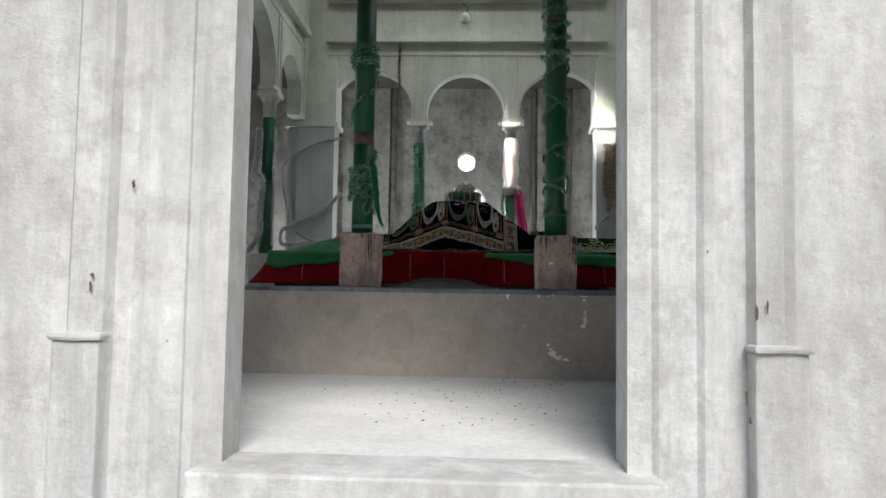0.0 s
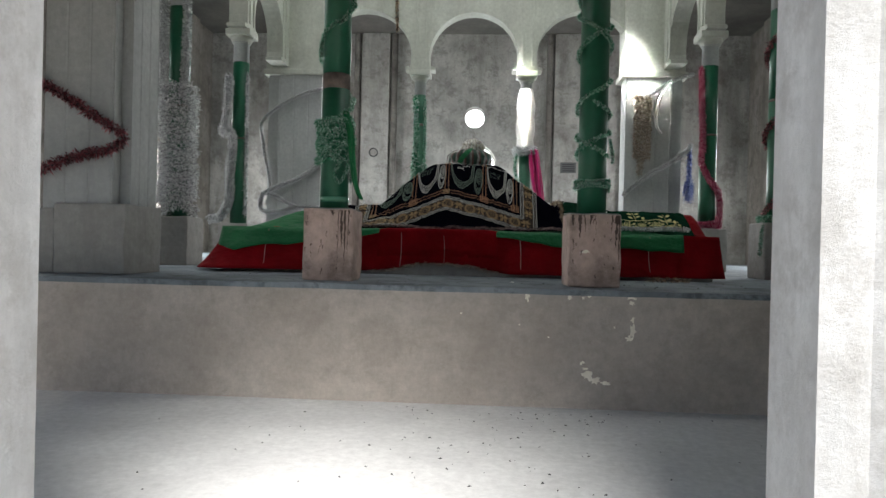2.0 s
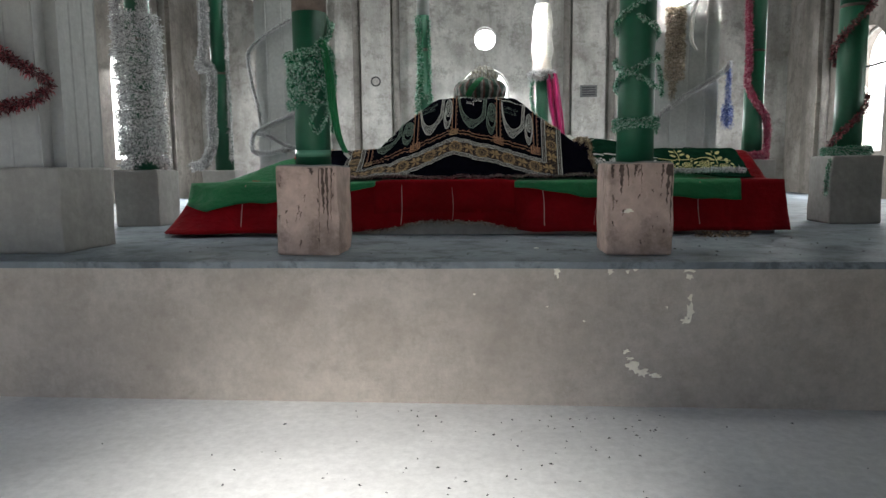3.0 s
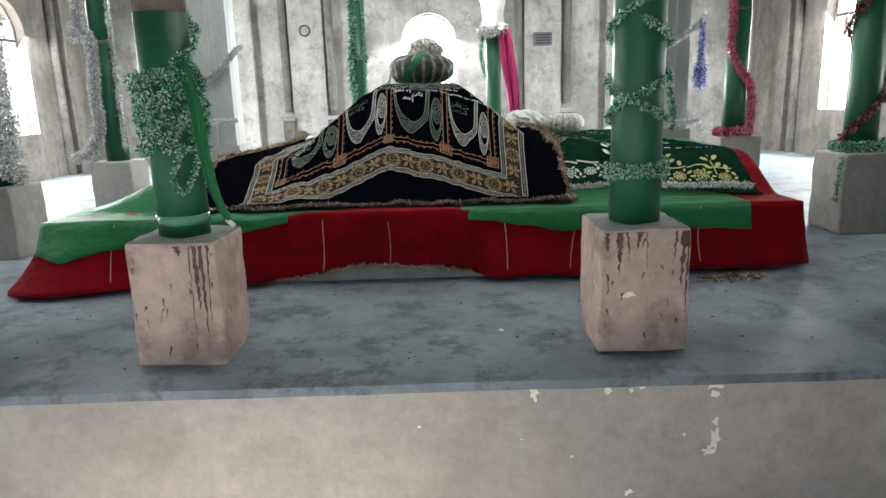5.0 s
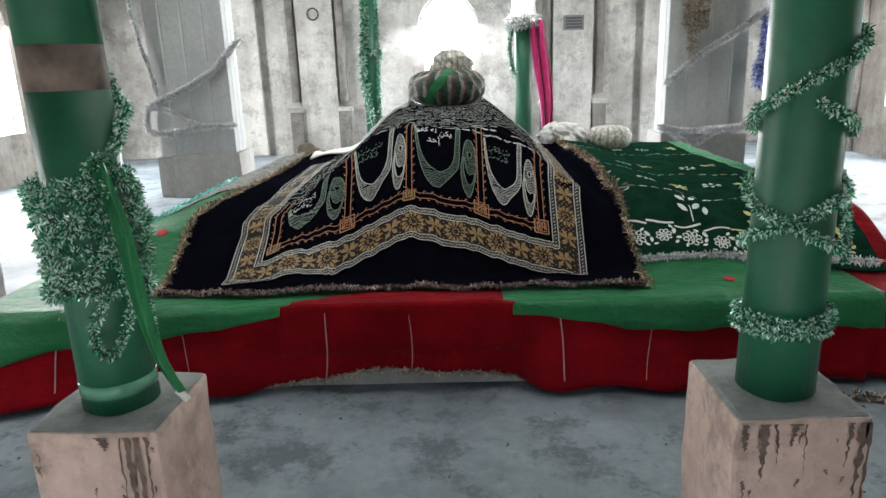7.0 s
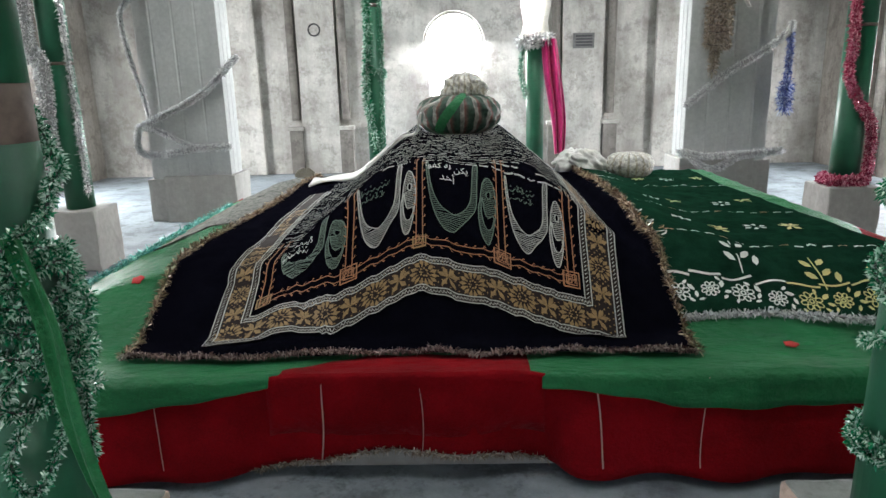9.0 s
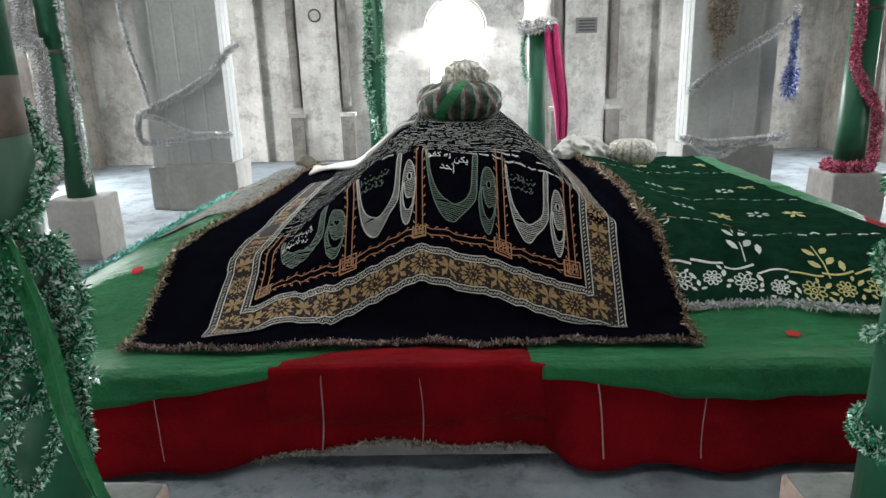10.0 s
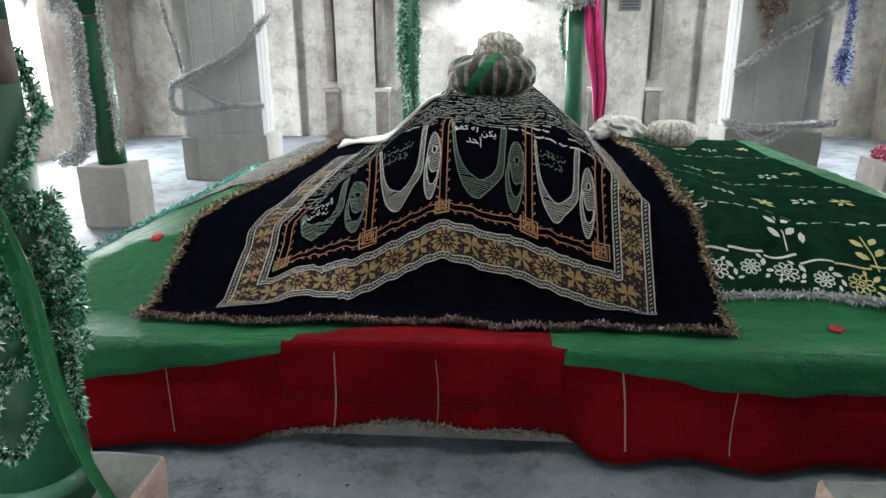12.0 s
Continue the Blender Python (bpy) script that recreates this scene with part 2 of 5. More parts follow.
def worn_block(x0, x1, y0, y1, z0, z1, seed=0, wear=0.006, cuts=7):
    """A plastered block with uneven faces and chipped edges."""
    bm = box_bm(x0, x1, y0, y1, z0, z1, 0.012, 2)
    bmesh.ops.subdivide_edges(bm, edges=[e for e in bm.edges if e.calc_length() > 0.1], cuts=cuts, use_grid_fill=True)
    for v in bm.verts:
        n = noise.noise_vector((v.co + Vector((seed * 3.1, seed, 0))) * 9.0)
        c = noise.noise_vector((v.co + Vector((seed, 0, seed * 2.7))) * 30.0)
        if v.co.z > z0 + 0.002:
            v.co += n * wear + c * wear * 0.5
    return bm


def lathe(rings, segs=28, bm=None):
    """rings: (radius, z) from bottom to top."""
    bm = bm or bmesh.new()
    loops = [[bm.verts.new((r * math.cos(6.28319 * i / segs), r * math.sin(6.28319 * i / segs), z)) for i in range(segs)] for r, z in rings]
    for a, b in zip(loops, loops[1:]):
        for i in range(segs):
            bm.faces.new((a[i], a[(i + 1) % segs], b[(i + 1) % segs], b[i]))
    bm.faces.new(loops[0][::-1])
    bm.faces.new(loops[-1])
    return bm


def slab(outer, holes, place, thick):
    """A flat wall with openings: loops of (u, v), laid by place(u, v, depth) and made thick."""
    bm = bmesh.new()
    edges = []
    for loop in (outer, *holes):
        vs = [bm.verts.new(place(u, v, 0)) for u, v in loop]
        edges += [bm.edges.new((vs[i], vs[(i + 1) % len(vs)])) for i in range(len(vs))]
    bmesh.ops.triangle_fill(bm, use_beauty=True, use_dissolve=False, edges=edges)
    far = Vector(place(0, 0, thick)) - Vector(place(0, 0, 0))
    ext = bmesh.ops.extrude_face_region(bm, geom=list(bm.faces))
    bmesh.ops.translate(bm, vec=far, verts=[g for g in ext["geom"] if isinstance(g, bmesh.types.BMVert)])
    return bm


def arch_loop(c, half, z0, spring, n=18, rise=None):
    rise = rise or half
    pts = [(c - half, z0), (c + half, z0)]
    pts += [(c + half * math.cos(math.pi * i / n), spring + rise * math.sin(math.pi * i / n)) for i in range(n + 1)]
    return pts


def circle_loop(c, z, r, n=24):
    return [(c + r * math.cos(6.28319 * i / n), z + r * math.sin(6.28319 * i / n)) for i in range(n)]


def tube_bm(points, radius, segs=8, bm=None):
    bm = bm or bmesh.new()
    pts = [Vector(p) for p in points]
    loops = []
    for i, p in enumerate(pts):
        d = (pts[min(i + 1, len(pts) - 1)] - pts[max(i - 1, 0)]).normalized()
        a = d.orthogonal().normalized() if abs(d.z) > 0.9 else d.cross(Vector((0, 0, 1))).normalized()
        b = d.cross(a).normalized()
        loops.append([bm.verts.new(p + (a * math.cos(6.28319 * k / segs) + b * math.sin(6.28319 * k / segs)) * radius) for k in range(segs)])
    for la, lb in zip(loops, loops[1:]):
        for k in range(segs):
            bm.faces.new((la[k], la[(k + 1) % segs], lb[(k + 1) % segs], lb[k]))
    bm.faces.new(loops[0])
    bm.faces.new(loops[-1])
    return bm


def smooth_line(points, step=0.02):
    """Catmull-Rom through the points, in even small steps."""
    p = [Vector(q) for q in points]
    p = [p[0] * 2 - p[1]] + p + [p[-1] * 2 - p[-2]]
    out = []
    for i in range(1, len(p) - 2):
        n = max(2, int((p[i + 1] - p[i]).length / step))
        for k in range(n):
            t = k / n
            out.append(0.5 * (2 * p[i] + (p[i + 1] - p[i - 1]) * t + (2 * p[i - 1] - 5 * p[i] + 4 * p[i + 1] - p[i + 2]) * t * t + (3 * p[i] - p[i - 1] - 3 * p[i + 1] + p[i + 2]) * t ** 3))
    out.append(p[-2])
    return out


# ---- the setting ----
def set_piece(ob, label, category):
    return tagged(ob, label, category, kind="structure")


set_piece(part("ground", box_bm(-300, 300, -300, 2.28, -1.1, -0.80), M_EARTH), "bare dusty ground outside the portal", "ground")
for i in range(3):
    set_piece(part("step", worn_block(-1.6, 1.0, 1.35 + 0.27 * i, 1.62 + 0.27 * i + 0.02, -0.80, -0.60 + 0.2 * i, i), M_OUT), "worn grey cement step below the doorway", "step")
set_piece(part("floor", box_bm(OUT_W, OUT_E, 2.30, EDGE, -0.3, 0.0), M_FLOOR), "pale smooth cement floor with dust and crumbs", "floor")
set_piece(part("threshold", worn_block(AX - 0.80, AX + 0.755, 2.16, 2.46, -0.85, 0.004, 5, 0.004), M_OUT), "worn pale cement threshold of the doorway", "threshold")
bm = box_bm(OUT_W, OUT_E, EDGE, OUT_N, -0.3, TOP - 0.03)
set_piece(part("platform", bm, M_FACE), "raised platform with a brown plastered front", "platform")
bm = bmesh.new()
nx, ny = 92, 80
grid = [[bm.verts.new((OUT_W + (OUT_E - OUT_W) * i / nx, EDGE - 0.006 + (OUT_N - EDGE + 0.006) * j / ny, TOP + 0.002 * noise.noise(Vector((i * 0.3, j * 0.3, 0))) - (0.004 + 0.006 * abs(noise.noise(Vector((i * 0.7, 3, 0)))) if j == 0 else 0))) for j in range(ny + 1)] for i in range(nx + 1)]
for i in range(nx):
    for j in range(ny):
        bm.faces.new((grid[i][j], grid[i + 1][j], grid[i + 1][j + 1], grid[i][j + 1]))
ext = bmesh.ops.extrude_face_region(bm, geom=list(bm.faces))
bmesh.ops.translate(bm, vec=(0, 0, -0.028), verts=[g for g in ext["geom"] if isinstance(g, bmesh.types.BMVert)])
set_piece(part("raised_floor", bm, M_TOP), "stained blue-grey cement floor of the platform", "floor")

# portal wall: stepped jambs, then the flat wall
PROFILE = [(0.655, 2.462), (0.655, 2.29), (0.735, 2.286), (0.755, 2.268), (0.785, 2.262), (0.80, 2.275), (0.88, 2.272), (0.90, 2.252), (0.93, 2.247), (0.98, 2.262), (1.04, 2.262), (1.055, 2.218), (1.09, 2.228), (1.15, 2.228), (1.175, 2.218), (1.20, 2.250), (4.60, 2.255), (4.60, 2.46)]


def jamb(side):
    bm = bmesh.new()
    c = AX if side > 0 else AX - 0.068
    # the left wall ends early, leaving room for the added side opening
    plan = [(min(x, 1.95 if side < 0 else 4.6), y) for x, y in PROFILE]
    lo = [bm.verts.new((c + side * x, y, -0.85)) for x, y in plan]
    hi = [bm.verts.new((c + side * x, y, 4.45)) for x, y in plan]
    n = len(lo)
    for i in range(n):
        bm.faces.new((lo[i], lo[(i + 1) % n], hi[(i + 1) % n], hi[i]))
    bm.faces.new(lo)
    bm.faces.new(hi)
    return bm


portal = set_piece(part("wall_south", jamb(-1), M_OUT), "pale plastered portal wall with stepped jamb mouldings", "wall")
part("jamb", jamb(1), M_OUT, portal)
part("lintel", box_bm(AX - 0.73, AX + 0.655, 2.27, 2.455, 2.32, 4.45), M_OUT, portal)
# unseen opening at the left, added to bring daylight onto the floor
part("light_gap_lintel", box_bm(-3.95, AX - 0.075 - 1.95, 2.252, 2.458, 2.32, 4.45), M_OUT, portal)
part("light_gap_jamb", box_bm(OUT_W - 0.25, -3.95, 2.25, 2.46, -0.85, 4.45), M_OUT, portal)
for side in (-1, 1):
    c = AX if side > 0 else AX - 0.075
    x0, x1 = sorted((c + side * 1.04, c + side * 1.21))
    part("pilaster_base", worn_block(x0, x1, 2.19, 2.26, -0.85, 0.42, 7 + side, 0.005), M_OUT, portal)
    part("base_cap", worn_block(x0 - 0.008, x1 + 0.008, 2.175, 2.262, 0.42, 0.445, 9 + side, 0.006, 6), M_OUT, portal)

# outer walls with arched windows and round lights
def keyhole(c, r, half, z0, zc, n=22):
    """Outline of a horseshoe window: straight jambs under a wider round head."""
    a0 = -math.acos(half / r)
    pts = [(c - half, z0), (c + half, z0)]
    return pts + [(c + r * math.cos(a), zc + r * math.sin(a)) for a in [a0 + (math.pi - 2 * a0) * i / n for i in range(n + 1)]]


def outer_wall(name, place, u0, u1, centres, label):
    holes = []
    for c in centres:
        holes += [keyhole(c, 0.385, 0.315, 1.15, 2.20) if name == "wall_north" else arch_loop(c, 0.40, 1.15, 2.27, 18, 0.38), circle_loop(c, 3.05 if name != "wall_north" else 3.03, 0.18)]
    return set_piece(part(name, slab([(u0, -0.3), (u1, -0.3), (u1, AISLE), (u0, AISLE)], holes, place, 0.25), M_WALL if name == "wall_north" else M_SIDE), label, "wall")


wall_n = outer_wall("wall_north", lambda u, v, d: (u, OUT_N + d, v), OUT_W - 0.25, OUT_E + 0.25, (AX,), "soot-stained plaster wall with an arched window")
# the side windows at y 6.45 are unseen additions
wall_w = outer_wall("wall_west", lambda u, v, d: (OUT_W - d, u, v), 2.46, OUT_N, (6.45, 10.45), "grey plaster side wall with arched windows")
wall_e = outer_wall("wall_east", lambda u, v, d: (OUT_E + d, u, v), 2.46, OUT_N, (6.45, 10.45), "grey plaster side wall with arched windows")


def window_bars(wall, at, across):
    def p(u, v):
        return Vector(at) + Vector(across) * u + Vector((0, 0, v))
    north = wall is wall_n
    frame_pts = [p(u, v) for u, v in (keyhole(0, 0.37, 0.30, 1.165, 2.20) if north else arch_loop(0, 0.385, 1.165, 2.27, 18, 0.365))]
    frame_pts.append(frame_pts[0])
    part("window_frame", tube_bm(frame_pts, 0.018, 6), M_WALL, wall)
    if not north:
        part("window_bar", tube_bm([p(-0.385, 2.20), p(0.385, 2.20)], 0.014, 6), M_DARK, wall)
    ring = [p(u, v) for u, v in circle_loop(0, 3.03 if north else 3.05, 0.175)]
    ring.append(ring[0])
    part("round_frame", tube_bm(ring, 0.014, 6), M_WALL, wall)
    part("round_bar", tube_bm([p(0, 2.90), p(0, 3.06)], 0.012, 6), M_DARK, wall)


window_bars(wall_n, (AX, OUT_N + 0.12, 0), (1, 0, 0))
for u in (6.45, 10.45):
    window_bars(wall_w, (OUT_W - 0.12, u, 0), (0, 1, 0))
    window_bars(wall_e, (OUT_E + 0.12, u, 0), (0, 1, 0))

m_glow = bpy.data.materials.new("hazy_sky")
m_glow.use_nodes = True
gl = m_glow.node_tree.nodes["Principled BSDF"]
gl.inputs["Base Color"].default_value = (0.8, 0.85, 0.9, 1)
gl.inputs["Emission Color"].default_value = (0.96, 0.98, 1.0, 1)
gl.inputs["Emission Strength"].default_value = 3.5
for x0, x1, y0, y1 in ((OUT_W - 0.62, OUT_W - 0.58, 3.0, 14.0), (OUT_E + 0.58, OUT_E + 0.62, 3.0, 14.0), (OUT_W - 0.5, OUT_E + 0.5, OUT_N + 0.58, OUT_N + 0.62)):
    set_piece(part("backdrop", box_bm(x0, x1, y0, y1, 0.0, 4.4), m_glow), "white hazy sky outside the windows", "backdrop")

# pilasters, slim colonnettes and their bases on the outer walls
for x0, x1 in ((-2.24, -1.76), (1.05, 1.56), (-3.3, -2.75), (2.2, 2.8)):
    part("pilaster", box_bm(x0, x1, OUT_N - 0.09, OUT_N - 0.003, TOP + 0.003, AISLE - 0.01, 0.01), M_WALL, wall_n)
# dark colonnette colour carries the shade of the recesses beside the pilasters
for x in (-2.32, -1.68, 0.97, 1.66):
    part("colonnette", tube_bm([(x, OUT_N - 0.045, 1.30), (x, OUT_N - 0.045, AISLE - 0.02)], 0.055, 12), M_SHADED_SHAFT, wall_n)
    part("colonnette_base", box_bm(x - 0.085, x + 0.085, OUT_N - 0.125, OUT_N - 0.005, 0.62, 1.17, 0.012), M_SHADED_SHAFT, wall_n)
    part("colonnette_ledge", box_bm(x - 0.105, x + 0.105, OUT_N - 0.145, OUT_N - 0.006, 1.17, 1.22, 0.01), M_WALL, wall_n)
for y0, y1 in ((8.75, 9.15), (11.5, 11.9), (7.55, 7.95), (4.7, 5.1)):
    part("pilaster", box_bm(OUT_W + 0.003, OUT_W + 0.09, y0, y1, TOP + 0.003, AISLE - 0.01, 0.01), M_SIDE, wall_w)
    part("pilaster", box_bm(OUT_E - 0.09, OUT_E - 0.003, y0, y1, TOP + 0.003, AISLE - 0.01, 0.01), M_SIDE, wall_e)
for y in (9.3, 11.35, 7.4, 5.25):
    part("colonnette", tube_bm([(OUT_W + 0.04, y, TOP), (OUT_W + 0.04, y, AISLE - 0.02)], 0.05, 12), M_SHADED_SHAFT, wall_w)
    part("colonnette", tube_bm([(OUT_E - 0.04, y, TOP), (OUT_E - 0.04, y, AISLE - 0.02)], 0.05, 12), M_SHADED_SHAFT, wall_e)

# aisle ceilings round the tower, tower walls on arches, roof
# the aisles' shade is put into the ceiling colour, which also cuts bounced light
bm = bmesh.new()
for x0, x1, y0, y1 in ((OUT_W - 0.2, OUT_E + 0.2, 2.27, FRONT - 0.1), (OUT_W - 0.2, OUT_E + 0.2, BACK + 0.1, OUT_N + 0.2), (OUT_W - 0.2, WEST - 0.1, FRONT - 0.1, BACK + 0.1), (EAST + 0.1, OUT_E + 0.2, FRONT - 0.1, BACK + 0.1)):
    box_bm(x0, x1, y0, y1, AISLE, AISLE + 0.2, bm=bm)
set_piece(part("ceiling", bm, M_DIM_CEILING), "plastered aisle ceiling in a dark tone that dims the aisles", "ceiling")
set_piece(part("ceiling_tower", box_bm(WEST - 0.1, EAST + 0.1, FRONT - 0.1, BACK + 0.1, ROOF, ROOF + 0.2), M_TOWER), "plain plastered tower ceiling", "ceiling")


def horseshoe(c, half, z0, n=20):
    """The bottom line of an arch, from its left foot to its right foot."""
    zc, r = z0 + 0.17, half + 0.025
    a0 = math.asin(0.17 / r) * 0.85
    pts = [(c - half + 0.05, z0), (c - half + 0.05, z0 + 0.035), (c - half + 0.01, z0 + 0.05)]
    pts += [(c - r * math.cos(a), zc + r * math.sin(a)) for a in [-a0 + (math.pi + 2 * a0) * i / n for i in range(n + 1)]]
    pts += [(c + half - 0.01, z0 + 0.05), (c + half - 0.05, z0 + 0.035), (c + half - 0.05, z0)]
    return pts


def arcade(name, place, u0, u1, cols, holes, label):
    feet = [u0, *cols, u1]
    line = [(u0 - 0.45, CAP)]
    for k, (a, b) in enumerate(zip(feet, feet[1:])):
        la = a + (0.14 if k else 0.0)
        lb = b - (0.14 if k < len(feet) - 2 else 0.0)
        line += horseshoe((la + lb) / 2, (lb - la) / 2, CAP)
    line += [(u1 + 0.45, CAP), (u1 + 0.45, ROOF), (u0 - 0.45, ROOF)]
    wall = set_piece(part(name, slab(line, holes, place, 0.2), M_TOWER), label, "wall")

    def strip(a0, a1, z0, z1, proud, what):
        p, q = Vector(place(a0, z0, -proud)), Vector(place(a1, z1, 0.004))
        part(what, box_bm(min(p.x, q.x), max(p.x, q.x), min(p.y, q.y), max(p.y, q.y), z0, z1, 0.006), M_TOWER, wall)
    strip(u0 - 0.1, u1 + 0.1, 4.24, 4.33, 0.10, "cornice")
    strip(u0 - 0.1, u1 + 0.1, 4.86, 5.0, 0.12, "upper_cornice")
    strip(u0 - 0.06, u1 + 0.06, 4.06, 4.10, 0.018, "moulding")
    for c in (u0 - 0.04, *cols, u1 + 0.04):
        strip(c - 0.075, c - 0.045, CAP + 0.06, 4.06, 0.016, "moulding")
        strip(c + 0.045, c + 0.075, CAP + 0.06, 4.06, 0.016, "moulding")
    return wall


N_COLS, S_COLS, W_COLS = (-0.97, 0.395), (-0.991, 0.452), (6.58, 8.22)
arcade("wall_tower_north", lambda u, v, d: (u, BACK - 0.1 + d, v), AX - 1.98, AX + 1.98, N_COLS, [], "pale green-grey tower wall on horseshoe arches")
arcade("wall_tower_south", lambda u, v, d: (u, FRONT + 0.1 - d, v), AX - 1.98, AX + 1.98, S_COLS, [], "tower wall over the front arches")
# the upper side windows are unseen, added as openings for the tower lamps
arcade("wall_tower_west", lambda u, v, d: (WEST + 0.1 - d, u, v), 5.4, 9.35, W_COLS, [arch_loop(k, 0.5, 7.6, 8.7, 14) for k in (6.2, 7.4, 8.6)], "tower side wall on horseshoe arches")
arcade("wall_tower_east", lambda u, v, d: (EAST - 0.1 + d, u, v), 5.4, 9.35, W_COLS, [arch_loop(k, 0.5, 7.6, 8.7, 14) for k in (6.2, 8.6)], "tower side wall on horseshoe arches")


# compound corner piers
def pier(cx, cy, sx, sy, seed, kx=1.0, ky=1.0, rise=0.0):
    """sx, sy: which way the inner corner of the hall lies."""
    base = empty("corner_pier", (cx, cy, TOP))
    plan = [(-0.34, -0.34), (0.20, -0.34), (0.20, -0.25), (0.34, -0.25), (0.34, 0.34), (-0.25, 0.34), (-0.25, 0.20), (-0.34, 0.20)]
    bm = bmesh.new()
    rib = []
    for i, (a, b) in enumerate(plan):
        a2, b2 = plan[(i + 1) % len(plan)]
        n = max(1, int(math.hypot(a2 - a, b2 - b) / 0.16))
        for k in range(n):
            t = k / n
            rib.append((a + (a2 - a) * t, b + (b2 - b) * t))
            if n > 1:
                rib.append((a + (a2 - a) * (t + 0.86 / n) + (-(b - b2)) * 0, b + (b2 - b) * (t + 0.86 / n)))
                gx, gy = a + (a2 - a) * (t + 0.93 / n), b + (b2 - b) * (t + 0.93 / n)
                nxn, nyn = (b2 - b), -(a2 - a)
                ln = math.hypot(nxn, nyn)
                rib.append((gx - nxn / ln * 0.007, gy - nyn / ln * 0.007))
    lo = [bm.verts.new((x * 0.92 * -sx * kx, y * 0.92 * -sy * ky, 0.36)) for x, y in rib]
    hi = [bm.verts.new((x * 0.92 * -sx * kx, y * 0.92 * -sy * ky, CAP - 0.08 - TOP)) for x, y in rib]
    n = len(lo)
    for i in range(n):
        bm.faces.new((lo[i], lo[(i + 1) % n], hi[(i + 1) % n], hi[i]))
    bm.faces.new(lo)
    bm.faces.new(hi)
    part("shaft", bm, M_PIER, base)
    for k, (x0, x1, y0, y1, h) in enumerate(((-0.345, 0.21, -0.355, 0.345, 0.402), (0.21, 0.355, -0.26, 0.345, 0.37))):
        xs, ys = sorted((x0 * -sx * kx, x1 * -sx * kx)), sorted((y0 * -sy * ky, y1 * -sy * ky))
        part("pedestal", worn_block(xs[0], xs[1], ys[0], ys[1], 0, h + rise, seed + k), M_PEDG, base)
    part("capital", worn_block(-0.36 * kx, 0.36 * kx, -0.36 * ky, 0.36 * ky, CAP - 0.10 - TOP, CAP - 0.03 - TOP, seed, 0.004, 4), M_TOWER, base)
    part("impost", box_bm(-0.33 * kx, 0.33 * kx, -0.33 * ky, 0.33 * ky, CAP - 0.03 - TOP, CAP + 0.9 - TOP), M_TOWER, base)
    return tagged(base, "ribbed grey cement corner pier on a chipped base", "pier", "corner piers")


for k, (sx, sy) in enumerate(((1, -1), (-1, -1), (1, 1), (-1, 1))):
    if sy < 0:
        pier(AX - 2.275 if sx > 0 else AX + 2.26, 9.80, sx, sy, 20 + k, 1.12, 0.6, 0.0 if sx > 0 else 0.055)
    else:
        pier(AX - 2.13 if sx > 0 else AX + 2.27, 5.08, sx, sy, 20 + k, 0.75 if sx > 0 else 0.48, 0.62)


# columns on square pedestals
def column(x, y, r, ped, bare, seed, label, plaster_mat, green_top, h=0.395):
    base = empty("column", (x, y, TOP))
    part("pedestal", worn_block(-ped, ped, -ped, ped, 0, h, seed), plaster_mat, base)
    z1 = CAP - 0.14 - TOP
    gt = green_top - TOP
    part("shaft", lathe([(r * 1.02, h), (r, h + 0.3), (r * 0.99, bare[0] - TOP)]), M_GREEN, base, "", True)
    part("bare_band", lathe([(r * 0.985, bare[0] - TOP), (r * 0.985, bare[1] - TOP)]), M_BARE, base, "", True)
    part("shaft", lathe([(r * 0.99, bare[1] - TOP), (r * 0.97, gt)]), M_GREEN, base, "", True)
    part("neck", lathe([(r * 0.97, gt), (r * 0.95, z1), (r * 1.15, z1 + 0.01)]), M_PIER, base, "", True)
    part("capital", worn_block(-0.135, 0.135, -0.135, 0.135, CAP - 0.07 - TOP, CAP - 0.002 - TOP, seed, 0.003, 4), M_TOWER, base)
    part("echinus", lathe([(r, z1), (r * 1.25, z1 + 0.03), (0.12, CAP - 0.07 - TOP)]), M_TOWER, base, "", True)
    return tagged(base, label, "column", "green columns")


for k, x in enumerate(S_COLS):
    c = column(x, FRONT, 0.078, 0.139, (1.68, 1.765) if k == 0 else (2.62, 2.66), 30 + k, "green painted column on a peeling plaster pedestal", M_PED, 2.85)
    if k == 0:
        part("clear_tape", lathe([(0.0803, 0.435), (0.0803, 0.465)]), M_CLEAR, c, "", True)
for k, x in enumerate(N_COLS):
    column(x, BACK, 0.075, 0.14, (2.35, 2.38), 40 + k, "slim green column on a grey pedestal", M_PEDG, 2.75)
for k, y in enumerate(W_COLS):
    column(WEST + (0.09 if k == 0 else 0.0), y, 0.085, 0.16, (1.9, 1.92), 50 + k, "green column on a square grey pedestal", M_PEDG, 2.72)
    column(EAST, y, 0.085, 0.16, (2.0, 2.02), 60 + k, "green column on a square grey pedestal", M_PEDG, 2.72, 0.44)

# ---- tomb: plinth, sheets and covers ----
PX0, PX1, PY0, PY1, PZ = -1.90, 1.41, 5.78, 9.0, 0.905
tagged(part("tomb_plinth", worn_block(PX0, PX1, PY0, PY1, TOP - 0.002, PZ, 70, 0.004), M_PEDG), "low grey plastered tomb plinth under the cloths", "tomb plinth")


def smin(vals, k=0.03):
    m = min(vals)
    return m - k * math.log(sum(math.exp(-(v - m) / k) for v in vals))


def smax(a, b, k=0.012):
    m = max(a, b)
    return m + k * math.log(math.exp((a - m) / k) + math.exp((b - m) / k)) - k * 0.69 * math.exp(-abs(a - b) / k)


